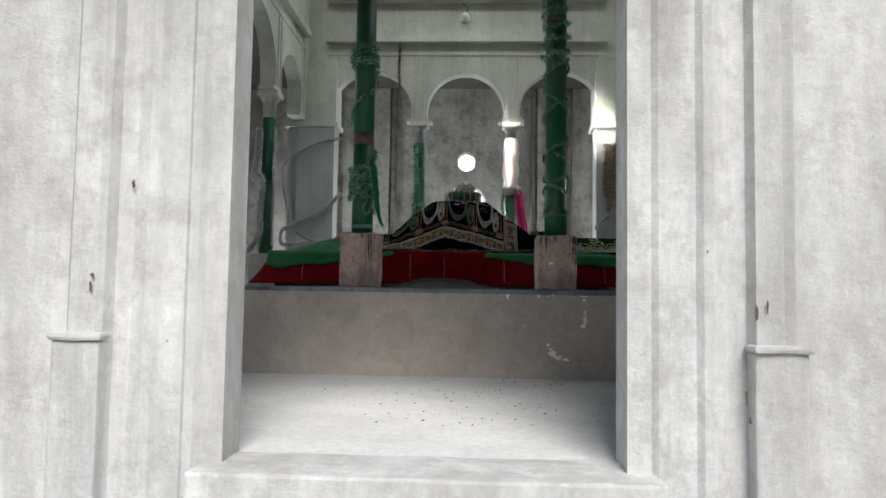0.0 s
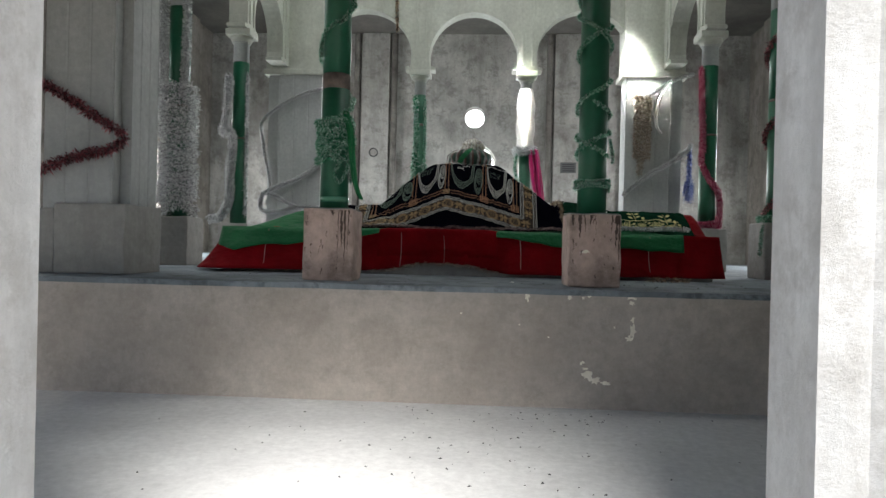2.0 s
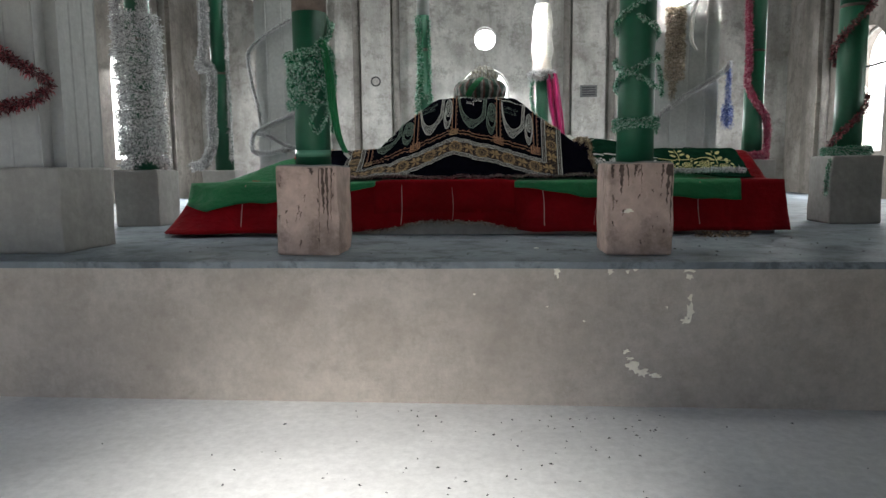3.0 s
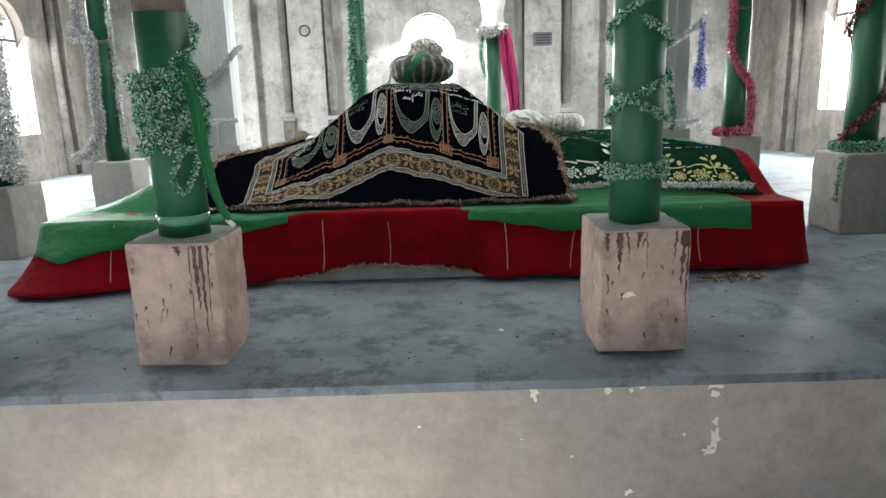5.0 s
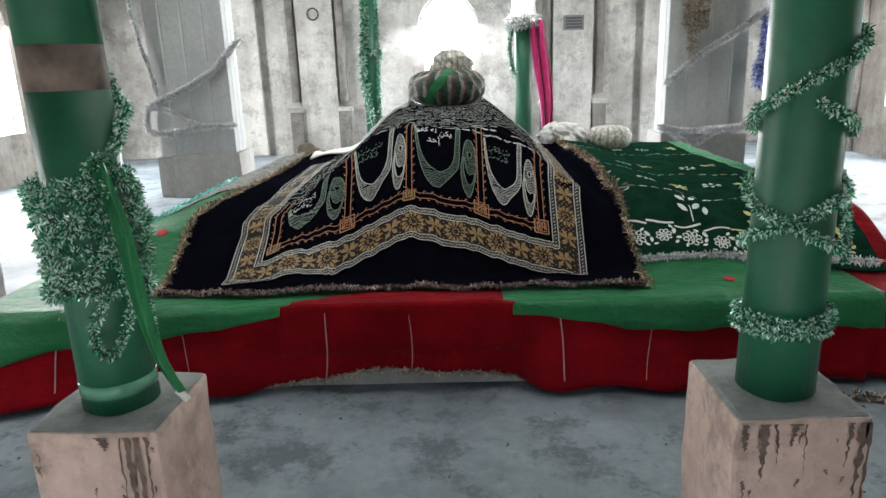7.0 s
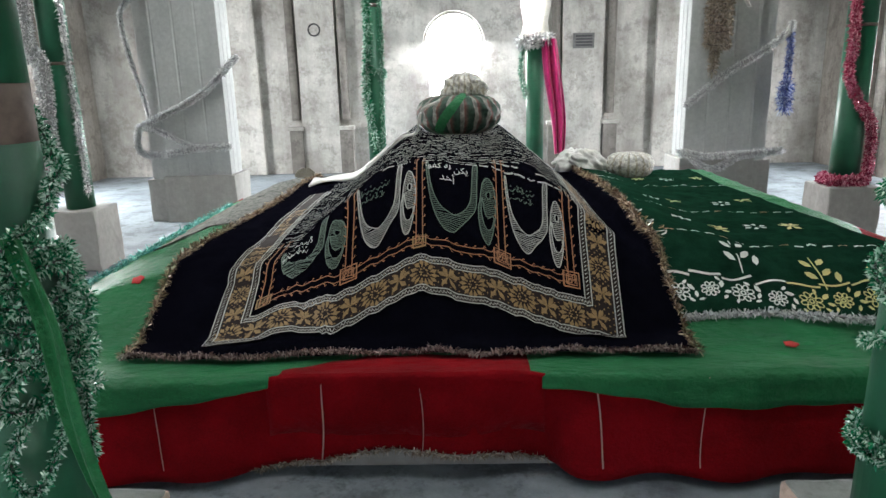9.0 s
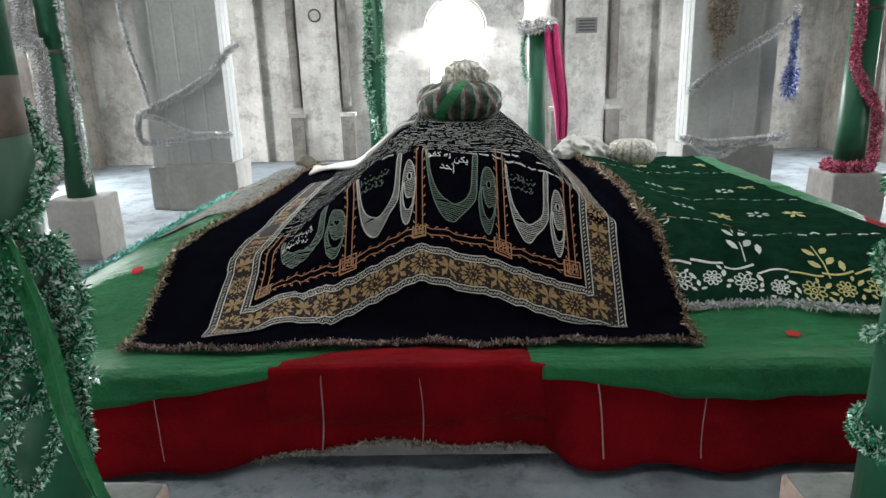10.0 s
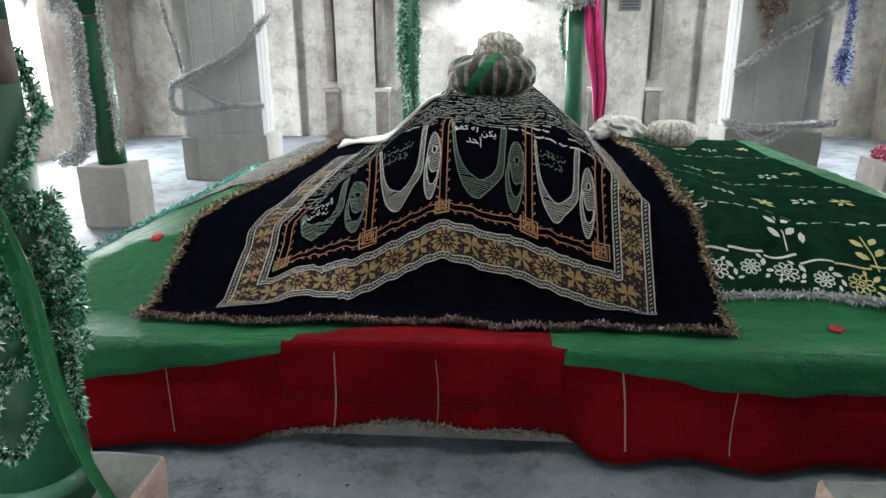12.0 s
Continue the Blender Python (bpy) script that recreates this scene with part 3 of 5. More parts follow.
def side_graves(x, y):
    """The two low graves beside the main one."""
    left = smin([0.905 + 0.42 * (x + 1.90), 1.09, 0.905 + 0.55 * (y - 6.0), 0.905 + 0.9 * (8.9 - y)], 0.02)
    right = smin([0.905 + 1.6 * (x - 0.30), 1.17 - 0.03 * (x - 0.5), 0.905 + 0.34 * (1.36 - x), 0.905 + 0.75 * (y - 6.06), 0.905 + 0.9 * (8.85 - y)], 0.02)
    return smax(smax(PZ + 0.004, left), right)


def main_grave(x, y):
    up = 0.05 * (max(6.36, min(y, 7.0)) - 6.36)
    back = 0.15 * max(0.0, min(1.0, (-0.70 - x) / 0.22))
    left = max(1.42 + 0.85 * (x + 0.56), 1.07 + 0.15 * (x + 1.2)) + up
    return smin([0.925 + 1.37 * (y - 5.995 - back), 1.43 + 0.08 * (min(y, 7.05) - 6.36), left, 0.93 + 2.4 * (x + 1.32) + 0.2 * max(0, y - 6.2), 1.43 - 0.85 * (x + 0.02) + up, 0.93 - 2.2 * (x - 0.45), 0.93 + 1.4 * (8.75 - y)], 0.018)


def green_z(x, y):
    return side_graves(x, y) + 0.006 + 0.004 * noise.noise(Vector((x * 4, y * 4, 1))) + 0.006 * max(0, noise.noise(Vector((x * 3 + y * 5, y * 2 - x * 6, 5)))) + 0.05 * max(0.0, min(1.0, (y - 5.97) / 0.2)) * max(0.0, 0.14 - abs(noise.noise(Vector((x * 2.2 + y * 1.4, y * 2.6 - x * 1.8, 9)))))


def black_z(x, y):
    front = max(0.0, min(1.0, (6.5 - y) / 0.4))
    w = 0.010 * noise.noise(Vector((x * 7, y * 2.5, 2))) + 0.004 * noise.noise(Vector((x * 18, y * 9, 8)))
    fold = 0.028 * math.exp(-((x + 0.42) / 0.13) ** 2) * front - 0.02 * math.exp(-((x - 0.12) / 0.06) ** 2) * front
    return smax(green_z(x, y) + 0.017, main_grave(x, y) + 0.012 + fold) + w * 0.8


def sheet(name, x0, x1, y0, y1, nx, ny, zf, material, edge=None, thick=0.004):
    """A cloth laid over the height field; edge(x, y) gives the shifted place of a border point."""
    bm = bmesh.new()
    g = []
    for i in range(nx + 1):
        row = []
        for j in range(ny + 1):
            x, y = x0 + (x1 - x0) * i / nx, y0 + (y1 - y0) * j / ny
            if edge:
                x, y = edge(x, y, i / nx, j / ny)
            row.append(bm.verts.new((x, y, zf(x, y))))
        g.append(row)
    for i in range(nx):
        for j in range(ny):
            bm.faces.new((g[i][j], g[i + 1][j], g[i + 1][j + 1], g[i][j + 1]))
    ob = part(name, bm, material, smooth=True)
    m = ob.modifiers.new("thickness", "SOLIDIFY")
    m.thickness, m.offset = thick, 1.0
    return ob


# red skirt hung round the plinth
def red_path():
    """Corner points of the skirt's top line, from the back left corner round the front."""
    return [(PX0 - 0.02, 8.98), (PX0 - 0.02, PY0 - 0.01), (PX1 + 0.02, PY0 - 0.01), (PX1 + 0.02, 8.98)]


pts = []
cs = red_path()
for (xa, ya), (xb, yb) in zip(cs, cs[1:]):
    n = int(math.hypot(xb - xa, yb - ya) / 0.025)
    nrm = Vector((yb - ya, -(xb - xa), 0)).normalized()
    for k in range(n):
        pts.append((Vector((xa + (xb - xa) * k / n, ya + (yb - ya) * k / n, 0)), nrm, k / n, n))
bm = bmesh.new()
cols = []
rows = 12
for i, (p, nrm, f, n) in enumerate(pts):
    nr = sum((pts[max(0, min(len(pts) - 1, i + d))][1] for d in range(-3, 4)), Vector()).normalized()
    col = []
    front = 1.0 if nr.y < -0.7 else 0.0
    lift = 0.025
    if front:
        x = p.x
        lift = 0.025 + 0.055 * math.exp(-((x + 0.42) / 0.30) ** 4)
    out = 0.085 + 0.13 * math.exp(-((p - Vector((-1.9, 5.8, 0))).length / 0.35) ** 2) - (0.05 if p.x > 1.15 else 0.0)
    if front:
        dip = min(1.0, max(0.0, (p.x + 0.98) / 0.22)) * min(1.0, max(0.0, (0.03 - p.x) / 0.05))
        out = out * (1 - 0.8 * dip) + 0.035 * math.exp(-((p.x - 0.10) / 0.12) ** 2)
    for j in range(rows + 1):
        t = j / rows
        z = PZ + 0.008 - t * (PZ + 0.008 - TOP - lift)
        s = i * 0.025
        wave = (0.022 * math.sin(s * 7.0) + 0.016 * math.sin(s * 17.0 + 1.3)) * t + 0.012 * noise.noise(Vector((s * 4, t * 2, 0))) * t
        flare = 0.012 + out * t ** 1.3 + wave
        q = p + nr * flare
        col.append(bm.verts.new((q.x, q.y, z)))
    cols.append(col)
for a, b in zip(cols, cols[1:]):
    for j in range(rows):
        bm.faces.new((a[j], b[j], b[j + 1], a[j + 1]))
skirt = tagged(part("red_skirt_cloth", bm, M_RED, smooth=True), "dark red cotton skirt cloth draped round the tomb plinth", "cloth")
m = skirt.modifiers.new("thickness", "SOLIDIFY")
m.thickness, m.offset = 0.004, -1.0


def front_of_skirt(x, z):
    """A point just in front of the skirt at x, z."""
    best = min(range(len(cols)), key=lambda i: abs(SK[i][0][0] - x) + (10 if SK[i][0][1] > 6.0 else 0))
    c = SK[best]
    for a, b in zip(c, c[1:]):
        if a[2] >= z >= b[2]:
            t = (a[2] - z) / (a[2] - b[2] + 1e-9)
            return Vector(a).lerp(Vector(b), t) + Vector((0, -0.007, 0))
    return Vector(c[-1]) + Vector((0, -0.007, 0))


SK = []
for v0 in range(0, len(skirt.data.vertices), rows + 1):
    SK.append([tuple(skirt.data.vertices[v0 + j].co) for j in range(rows + 1)])
for k, x in enumerate((-1.61, -1.20, -0.68, -0.42, 0.09, 0.43, 0.98)):
    lean = 0.03 * math.sin(k * 2.1)
    line = [front_of_skirt(x, 0.905 - 0.235 * t) + Vector((lean * t - 0.010 * math.sin(t * 3.0 + k), -0.002, 0)) for t in [i / 10 for i in range(11)]]
    part("seam", tube_bm(line, 0.0015 if k in (1, 3, 5) else 0.0024, 5), M_SEAM, skirt, "pale stitched seam")

# ragged foil fringe along the lifted bottom edge
rag = random.Random(77)
SKIRT_FRINGE = [tuple(front_of_skirt(-0.90 + 0.025 * i, 0.60) + Vector((0, 0.004, rag.uniform(-0.006, 0.004)))) for i in range(36)]

# red cloth lying over the right end of the plinth top
tagged(sheet("red_top_cloth", 1.0, PX1 + 0.025, PY0 - 0.02, 6.9, 24, 30, lambda x, y: side_graves(x, y) + 0.002, M_RED), "dark red cotton sheet under the green satin", "cloth")


# red fold lying over the front edge where the satin is pulled back
bm = bmesh.new()
prev = None
for i in range(41):
    x = -0.86 + 0.82 * i / 40
    e = min(1.0, min(i, 40 - i) / 4)
    back = 5.775 + 0.12 * min(1.0, i / 14) + 0.006 * math.sin(i * 0.9)
    lip = min(front_of_skirt(x, 0.90).y - 0.004, PY0 - 0.030)
    drop = [(lip + 0.010, 0.930), (lip, 0.918), (lip, 0.895), (front_of_skirt(x, 0.86).y - 0.002, 0.86), (front_of_skirt(x, 0.80).y + 0.002, 0.80), (front_of_skirt(x, 0.74).y + 0.006, 0.74)]
    top = [(y_, green_z(x, max(y_, PY0 - 0.02)) + 0.009) for y_ in (back, back * 0.6 + 5.775 * 0.4, 5.774)]
    rowv = top + drop
    col = [bm.verts.new((x, yy, zz - (1 - e) * 0.010)) for yy, zz in rowv]
    if prev:
        for j in range(len(col) - 1):
            bm.faces.new((prev[j], col[j], col[j + 1], prev[j + 1]))
    prev = col
fold = part("top_fold", bm, M_RED, skirt, smooth=True)
m = fold.modifiers.new("thickness", "SOLIDIFY")
m.thickness = 0.003

# green satin with a front flap
def green_edge(x, y, u, v):
    k = max(0.0, min(1.0, (y - 6.25) / 0.6))
    return x + (0.04 * math.sin(y * 3) * (1 - u)) * 0.5 + 0.23 * u * k * k * (3 - 2 * k), y


satin = tagged(sheet("green_satin_sheet", -1.93, 1.20, PY0 - 0.02, 8.8, 170, 150, green_z, M_SATIN, green_edge), "creased bright green satin sheet over the tomb", "cloth")
HEM_X = [-1.95, -1.82, -1.66, -1.5, -1.2, -0.95, -0.9, -0.82, -0.3, -0.14, -0.06, 0.15, 0.33, 0.6, 0.8, 1.0, 1.2]
HEM_Z = [0.79, 0.755, 0.80, 0.80, 0.835, 0.87, 0.885, 0.905, 0.905, 0.905, 0.885, 0.86, 0.825, 0.815, 0.825, 0.81, 0.805]
bm = bmesh.new()
prev = None
for i in range(127):
    x = -1.95 + 3.15 * i / 126
    zb = float(np.interp(x, HEM_X, HEM_Z)) + 0.003 * math.sin(x * 31)
    col = []
    for j in range(6):
        t = j / 5
        z = 0.914 + (zb - 0.914) * t if j else green_z(x, PY0 - 0.02) + 0.004
        y = min(PY0 - 0.022 - 0.012 * t - 0.02 * math.sin(t * 1.5) * 0.4, front_of_skirt(max(-1.9, min(1.44, x)), z).y - 0.004)
        col.append(bm.verts.new((x, y if t > 0 else PY0 - 0.019, z)))
    if prev and not -0.84 < x < -0.04:
        for j in range(5):
            bm.faces.new((prev[j], col[j], col[j + 1], prev[j + 1]))
    prev = col
flap = part("front_flap", bm, M_SATIN, satin, smooth=True)
m = flap.modifiers.new("thickness", "SOLIDIFY")
m.thickness, m.offset = 0.003, 0.0
# left flap
bm = bmesh.new()
prev = None
for i in range(81):
    y = PY0 - 0.03 + 3.0 * i / 80
    zb = 0.81 + 0.02 * math.sin(y * 5) + 0.02 * noise.noise(Vector((y * 3, 0, 0)))
    col = [bm.verts.new((-1.932 - 0.035 * t, y, 0.913 + (zb - 0.913) * t)) for t in (0, 0.3, 0.6, 1.0)]
    if prev:
        for j in range(3):
            bm.faces.new((prev[j], col[j], col[j + 1], prev[j + 1]))
    prev = col
part("side_flap", bm, M_SATIN, satin, smooth=True)

for k, (x, y) in enumerate(((-1.46, 6.28), (-1.62, 5.93), (0.75, 5.93), (-1.05, 7.9))):
    bm = bmesh.new()
    ring = [bm.verts.new((x + r * math.cos(a), y + r * math.sin(a), green_z(x + r * math.cos(a), y + r * math.sin(a)) + 0.010)) for a, r in ((6.2832 * i / 14, 0.021 + 0.004 * math.sin(i * 2.3 + k)) for i in range(14))]
    bm.faces.new(ring)
    ext = bmesh.ops.extrude_face_region(bm, geom=list(bm.faces))
    bmesh.ops.translate(bm, vec=(0, 0, 0.003), verts=[g for g in ext["geom"] if isinstance(g, bmesh.types.BMVert)])
    tagged(part("petal", bm, M_REDDOT), "dried dark red petal lying on the green satin", "petal", "petals on the satin")


# black cover
BX0, BX1, BY0, BY1 = -1.36, 0.425, 5.87, 8.75


def black_edge(x, y, u, v):
    f = 1 - v
    y2 = y + (0.03 * math.exp(-((x + 0.40) / 0.15) ** 2) + 0.012 * math.sin(x * 9 + 1)) * f ** 3
    return x + 0.05 * v * (1 - u) * 2 + 0.05 * min(1.0, v * 3) * u - 0.02 * math.sin(y * 4) * (abs(u - 0.5) * 2) ** 6 * 0.6, y2


black = tagged(sheet("black_grave_cover", BX0, BX1, BY0, BY1, 140, 190, black_z, M_BLACK, black_edge), "black velvet grave cover with gold and silver embroidery", "grave cover")

YS = [BY0 + (BY1 - BY0) * i / 400 for i in range(401)]
ARC = {}


def arc(x):
    key = round(x / 0.01)
    if key not in ARC:
        xs = key * 0.01
        zs = [black_z(xs, y) for y in YS]
        s = [0.0]
        for a in range(400):
            s.append(s[-1] + math.hypot(YS[a + 1] - YS[a], zs[a + 1] - zs[a]))
        ARC[key] = s
    return ARC[key]


def on_cover(x, s, lift=0.010):
    """The point s metres up the cover from its front hem, at x, lifted off the cloth."""
    y = float(np.interp(s, arc(x), YS))
    z = black_z(x, y)
    e = 0.006
    n = Vector((-(black_z(x + e, y) - black_z(x - e, y)) / (2 * e), -(black_z(x, y + e) - black_z(x, y - e)) / (2 * e), 1)).normalized()
    return Vector((x, y, z)) + n * lift


LINE_X = [-1.3, -1.1, -0.966, -0.658, -0.418, -0.136, 0.09, 0.20, 0.40]
LINE_Z = [0.985, 0.99, 1.007, 1.116, 1.218, 1.153, 1.082, 1.06, 1.05]


def line_s(x):
    """Height along the cloth of the vine border at x."""
    z = float(np.interp(x, LINE_X, LINE_Z))
    s = arc(x)
    for a in range(1, 400):
        if black_z(round(x / 0.01) * 0.01, YS[a]) >= z:
            return s[a]
    return s[80]


LS_X = [-1.3 + 0.02 * i for i in range(88)]
LS = [line_s(x) for x in LS_X]


def ls(x):
    return float(np.interp(x, LS_X, LS))


class Print:
    """Flat embroidery of one colour, gathered into one mesh."""

    def __init__(self, lift=0.010):
        self.v, self.f, self.lift, self.place = [], [], lift, None

    def at(self, x, q):
        return (self.place or (lambda a, b, l: on_cover(a, ls(a) + b, l)))(x, q, self.lift)

    def poly(self, pts):
        i = len(self.v)
        self.v += [self.at(x, q) for x, q in pts]
        self.f.append(tuple(range(i, i + len(pts))))

    def stroke(self, pts, w, closed=False):
        if closed:
            pts = pts + [pts[0]]
        n = len(pts)
        i = len(self.v)
        for k, (x, q) in enumerate(pts):
            a, b = pts[max(0, k - 1)], pts[min(n - 1, k + 1)]
            dx, dq = b[0] - a[0], b[1] - a[1]
            ln = math.hypot(dx, dq) or 1
            self.v += [self.at(x - dq / ln * w / 2, q + dx / ln * w / 2), self.at(x + dq / ln * w / 2, q - dx / ln * w / 2)]
        for k in range(n - 1):
            self.f.append((i + 2 * k, i + 2 * k + 1, i + 2 * k + 3, i + 2 * k + 2))

    def done(self, name, material, parent, label=""):
        return loose(name, self.v, self.f, material, parent, label)


def dense(pts, step=0.02):
    out = []
    for (xa, ya), (xb, yb) in zip(pts, pts[1:]):
        n = max(1, int(math.hypot(xb - xa, yb - ya) / step))
        out += [(xa + (xb - xa) * k / n, ya + (yb - ya) * k / n) for k in range(n)]
    return out + [pts[-1]]


gold, silver, orange, ground = Print(0.0125), Print(0.0135), Print(0.0135), Print(0.0105)
L0, R0 = -1.11, 0.245           # outer frame of the print
L1, R1 = -1.0, 0.132           # inner frame
B0, B1 = -0.185, -0.055         # bottom band, from the vine line
UP = 1.6


def frame_line(p, l, r, b, w, top):
    p.stroke(dense([(l, top), (l, b), (r, b), (r, top)], 0.015), w)


# band ground, frame lines
for a, b in ((L0, L1), (R1, R0)):
    for k in range(60):
        q = B0 + k * 0.03
        for m3 in range(3):
            qa = q + 0.01 * m3
            ground.poly([(a, qa), (b, qa), (b, qa + 0.01), (a, qa + 0.01)])
for k in range(59):
    x = L1 + (R1 - L1) * k / 59
    x2 = L1 + (R1 - L1) * (k + 1) / 59
    for m3 in range(13):
        qa, qb = B0 + 0.01 * m3, min(B1, B0 + 0.01 * m3 + 0.01)
        ground.poly([(x, qa), (x2, qa), (x2, qb), (x, qb)])
for o in (0.0, 0.022):
    frame_line(silver, L0 + o, R0 - o, B0 + o, 0.004, UP)
    frame_line(silver, L1 - o, R1 + o, B1 - o, 0.004, UP)
for k in range(120):             # chain between the double lines
    for base_l, base_r, bb in ((L0 + 0.011, R0 - 0.011, B0 + 0.011), (L1 - 0.011, R1 + 0.011, B1 - 0.011)):
        x = base_l + (base_r - base_l) * k / 119
        silver.stroke([(x - 0.004, bb - 0.005), (x + 0.001, bb + 0.005), (x + 0.005, bb - 0.003)], 0.003)
        if k < 70:
            q = bb + k * 0.014
            silver.stroke([(base_l - 0.004, q), (base_l + 0.004, q + 0.007)], 0.003)
            silver.stroke([(base_r - 0.004, q), (base_r + 0.004, q + 0.007)], 0.003)


def rosette(p, x, q, r):
    for k in range(14):
        a = 6.2832 * k / 14
        c, s = math.cos(a), math.sin(a)
        w = 0.15 * r
        p.poly([(x + c * r * 0.42, q + s * r * 0.42), (x + c * r * 0.75 - s * w, q + s * r * 0.75 + c * w), (x + c * r, q + s * r), (x + c * r * 0.75 + s * w, q + s * r * 0.75 - c * w)])
    for k in range(8):
        a = 6.2832 * k / 8
        p.poly([(x + r * (0.27 * math.cos(a) + 0.08 * math.cos(b)), q + r * (0.27 * math.sin(a) + 0.08 * math.sin(b))) for b in (0, 1.26, 2.51, 3.77, 5.03)])


def leaf_spray(p, x, q, r):
    for a in (0.4, 1.1, 2.05, 2.75, -0.9, -2.2):
        c, s = math.cos(a), math.sin(a)
        p.poly([(x, q), (x + c * r * 0.6 - s * r * 0.2, q + s * r * 0.6 + c * r * 0.2), (x + c * r, q + s * r), (x + c * r * 0.6 + s * r * 0.2, q + s * r * 0.6 - c * r * 0.2)])


qc = (B0 + B1) / 2
xs = [L0 + 0.055 + 0.0815 * k for k in range(17)]
for k, x in enumerate(x_ for x_ in xs if x_ < R0 - 0.04):
    rosette(gold, x, qc, 0.048) if k % 2 == 0 else leaf_spray(gold, x, qc, 0.040)
for k in range(1, 14):
    for xb in ((L0 + L1) / 2, (R0 + R1) / 2):
        rosette(gold, xb, qc + 0.092 * k, 0.042) if k % 2 == 0 else leaf_spray(gold, xb, qc + 0.092 * k, 0.038)
for i in range(96):               # stippled ground of the band
    x = L0 + 0.03 + (R0 - L0 - 0.06) * i / 95
    for j in range(9):
        q = B0 + 0.03 + j * 0.0105
        if (j + i) % 2 == 0:
            gold.poly([(x, q), (x + 0.0045, q), (x + 0.0045, q + 0.0045), (x, q + 0.0045)])
for j in range(90):
    q = B1 + j * 0.0105
    for i in range(7):
        for xa in (L0 + 0.028, R1 + 0.026):
            if (i + j) % 2 == 0:
                x = xa + i * 0.0085
                gold.poly([(x, q), (x + 0.0045, q), (x + 0.0045, q + 0.0045), (x, q + 0.0045)])

# vine lines and squares
POSTS = (-0.966, -0.658, -0.418, -0.136, 0.09)
for o in (-0.011, 0.011):
    orange.stroke(dense([(POSTS[0], o), (POSTS[-1], o)], 0.012), 0.0032)
    for x in POSTS:
        orange.stroke(dense([(x + o, 0.0), (x + o, 0.42)], 0.012), 0.0032)
for i in range(66):
    x = POSTS[0] + (POSTS[-1] - POSTS[0]) * i / 65
    d = 1 if i % 2 else -1
    orange.stroke([(x, 0.011 * d), (x + 0.006, 0.020 * d), (x + 0.011, 0.019 * d)], 0.003)
for x in POSTS:
    for i in range(22):
        d = 1 if i % 2 else -1
        orange.stroke([(x + 0.011 * d, 0.03 + i * 0.018), (x + 0.019 * d, 0.036 + i * 0.018), (x + 0.020 * d, 0.042 + i * 0.018)], 0.003)
    h = 0.027 if x in (-0.658, -0.136, 0.09) else 0.021
    p = orange if x in (-0.658, -0.136, 0.09) else gold
    p.stroke([(x - h, -h), (x + h, -h), (x + h, h), (x - h, h)], 0.006, True)
    p.stroke([(x - h * 0.65, -h * 0.65), (x + h * 0.65, -h * 0.65), (x + h * 0.65, h * 0.65), (x - h * 0.65, h * 0.65)], 0.004, True)
    for k in range(5):
        p.stroke([(x - h * 0.5 + k * h * 0.22, -h * 0.4 + (k % 2) * h * 0.3), (x - h * 0.35 + k * h * 0.22, h * 0.15 + (k % 3) * h * 0.15)], 0.004)


def inside(x, y, loop):
    hit = False
    for (xa, ya), (xb, yb) in zip(loop, loop[1:] + loop[:1]):
        if (ya > y) != (yb > y) and x < xa + (y - ya) * (xb - xa) / (yb - ya):
            hit = not hit
    return hit


def rounded(loop, turns=2):
    """Corner cutting: a closed line made smooth."""
    for _ in range(turns):
        out = []
        for (xa, ya), (xb, yb) in zip(loop, loop[1:] + loop[:1]):
            out += [(xa * 0.75 + xb * 0.25, ya * 0.75 + yb * 0.25), (xa * 0.25 + xb * 0.75, ya * 0.25 + yb * 0.75)]
        loop = out
    return loop


LAM = [(0.045, 1.04), (0.065, 0.72), (0.11, 0.42), (0.19, 0.16), (0.31, 0.0), (0.40, 0.03), (0.52, 0.16), (0.64, 0.30), (0.72, 0.40), (0.73, 0.75), (0.76, 1.10), (0.685, 1.10), (0.665, 0.75), (0.645, 0.50), (0.56, 0.36), (0.45, 0.29), (0.33, 0.27), (0.22, 0.36), (0.14, 0.52), (0.09, 0.76), (0.07, 1.04)]
QAF = [(0.88, 0.90), (0.95, 0.80), (0.985, 0.58), (0.97, 0.32), (0.92, 0.08), (0.86, -0.06), (0.79, 0.02), (0.75, 0.22), (0.745, 0.44), (0.77, 0.52), (0.79, 0.70), (0.83, 0.84)]
EYE = [(0.885 + 0.033 * math.cos(0.785 * i), 0.64 + 0.055 * math.sin(0.785 * i)) for i in range(8)]
NOTCH = [(0.80, 0.60), (0.815, 0.42), (0.86, 0.31), (0.945, 0.36), (0.95, 0.27), (0.90, 0.16), (0.83, 0.16), (0.785, 0.32), (0.78, 0.50)]


def calligraphy(p, cx, w, h, q0):
    """The word qul: a deep bowl with a tall upright and a looped head, outlined and filled with close hatching."""
    def t(u, v):
        return (cx + (u - 0.5) * w, q0 + v * h)
    shapes = [(rounded(LAM), []), (rounded(QAF), [rounded(EYE, 1), rounded(NOTCH)])]
    for outer, cut in shapes:
        for loop in (outer, *cut):
            p.stroke([t(u, v) for u, v in loop], 0.0036, True)
        for k in range(46):
            v = -0.08 + 0.0265 * k
            run = []
            for i in range(101):
                u = i / 100
                if inside(u, v, outer) and not any(inside(u, v, c) for c in cut):
                    run.append(t(u, v))
                elif run:
                    if len(run) > 1:
                        p.stroke([run[0], run[len(run) // 2], run[-1]], 0.0026)
                    run = []


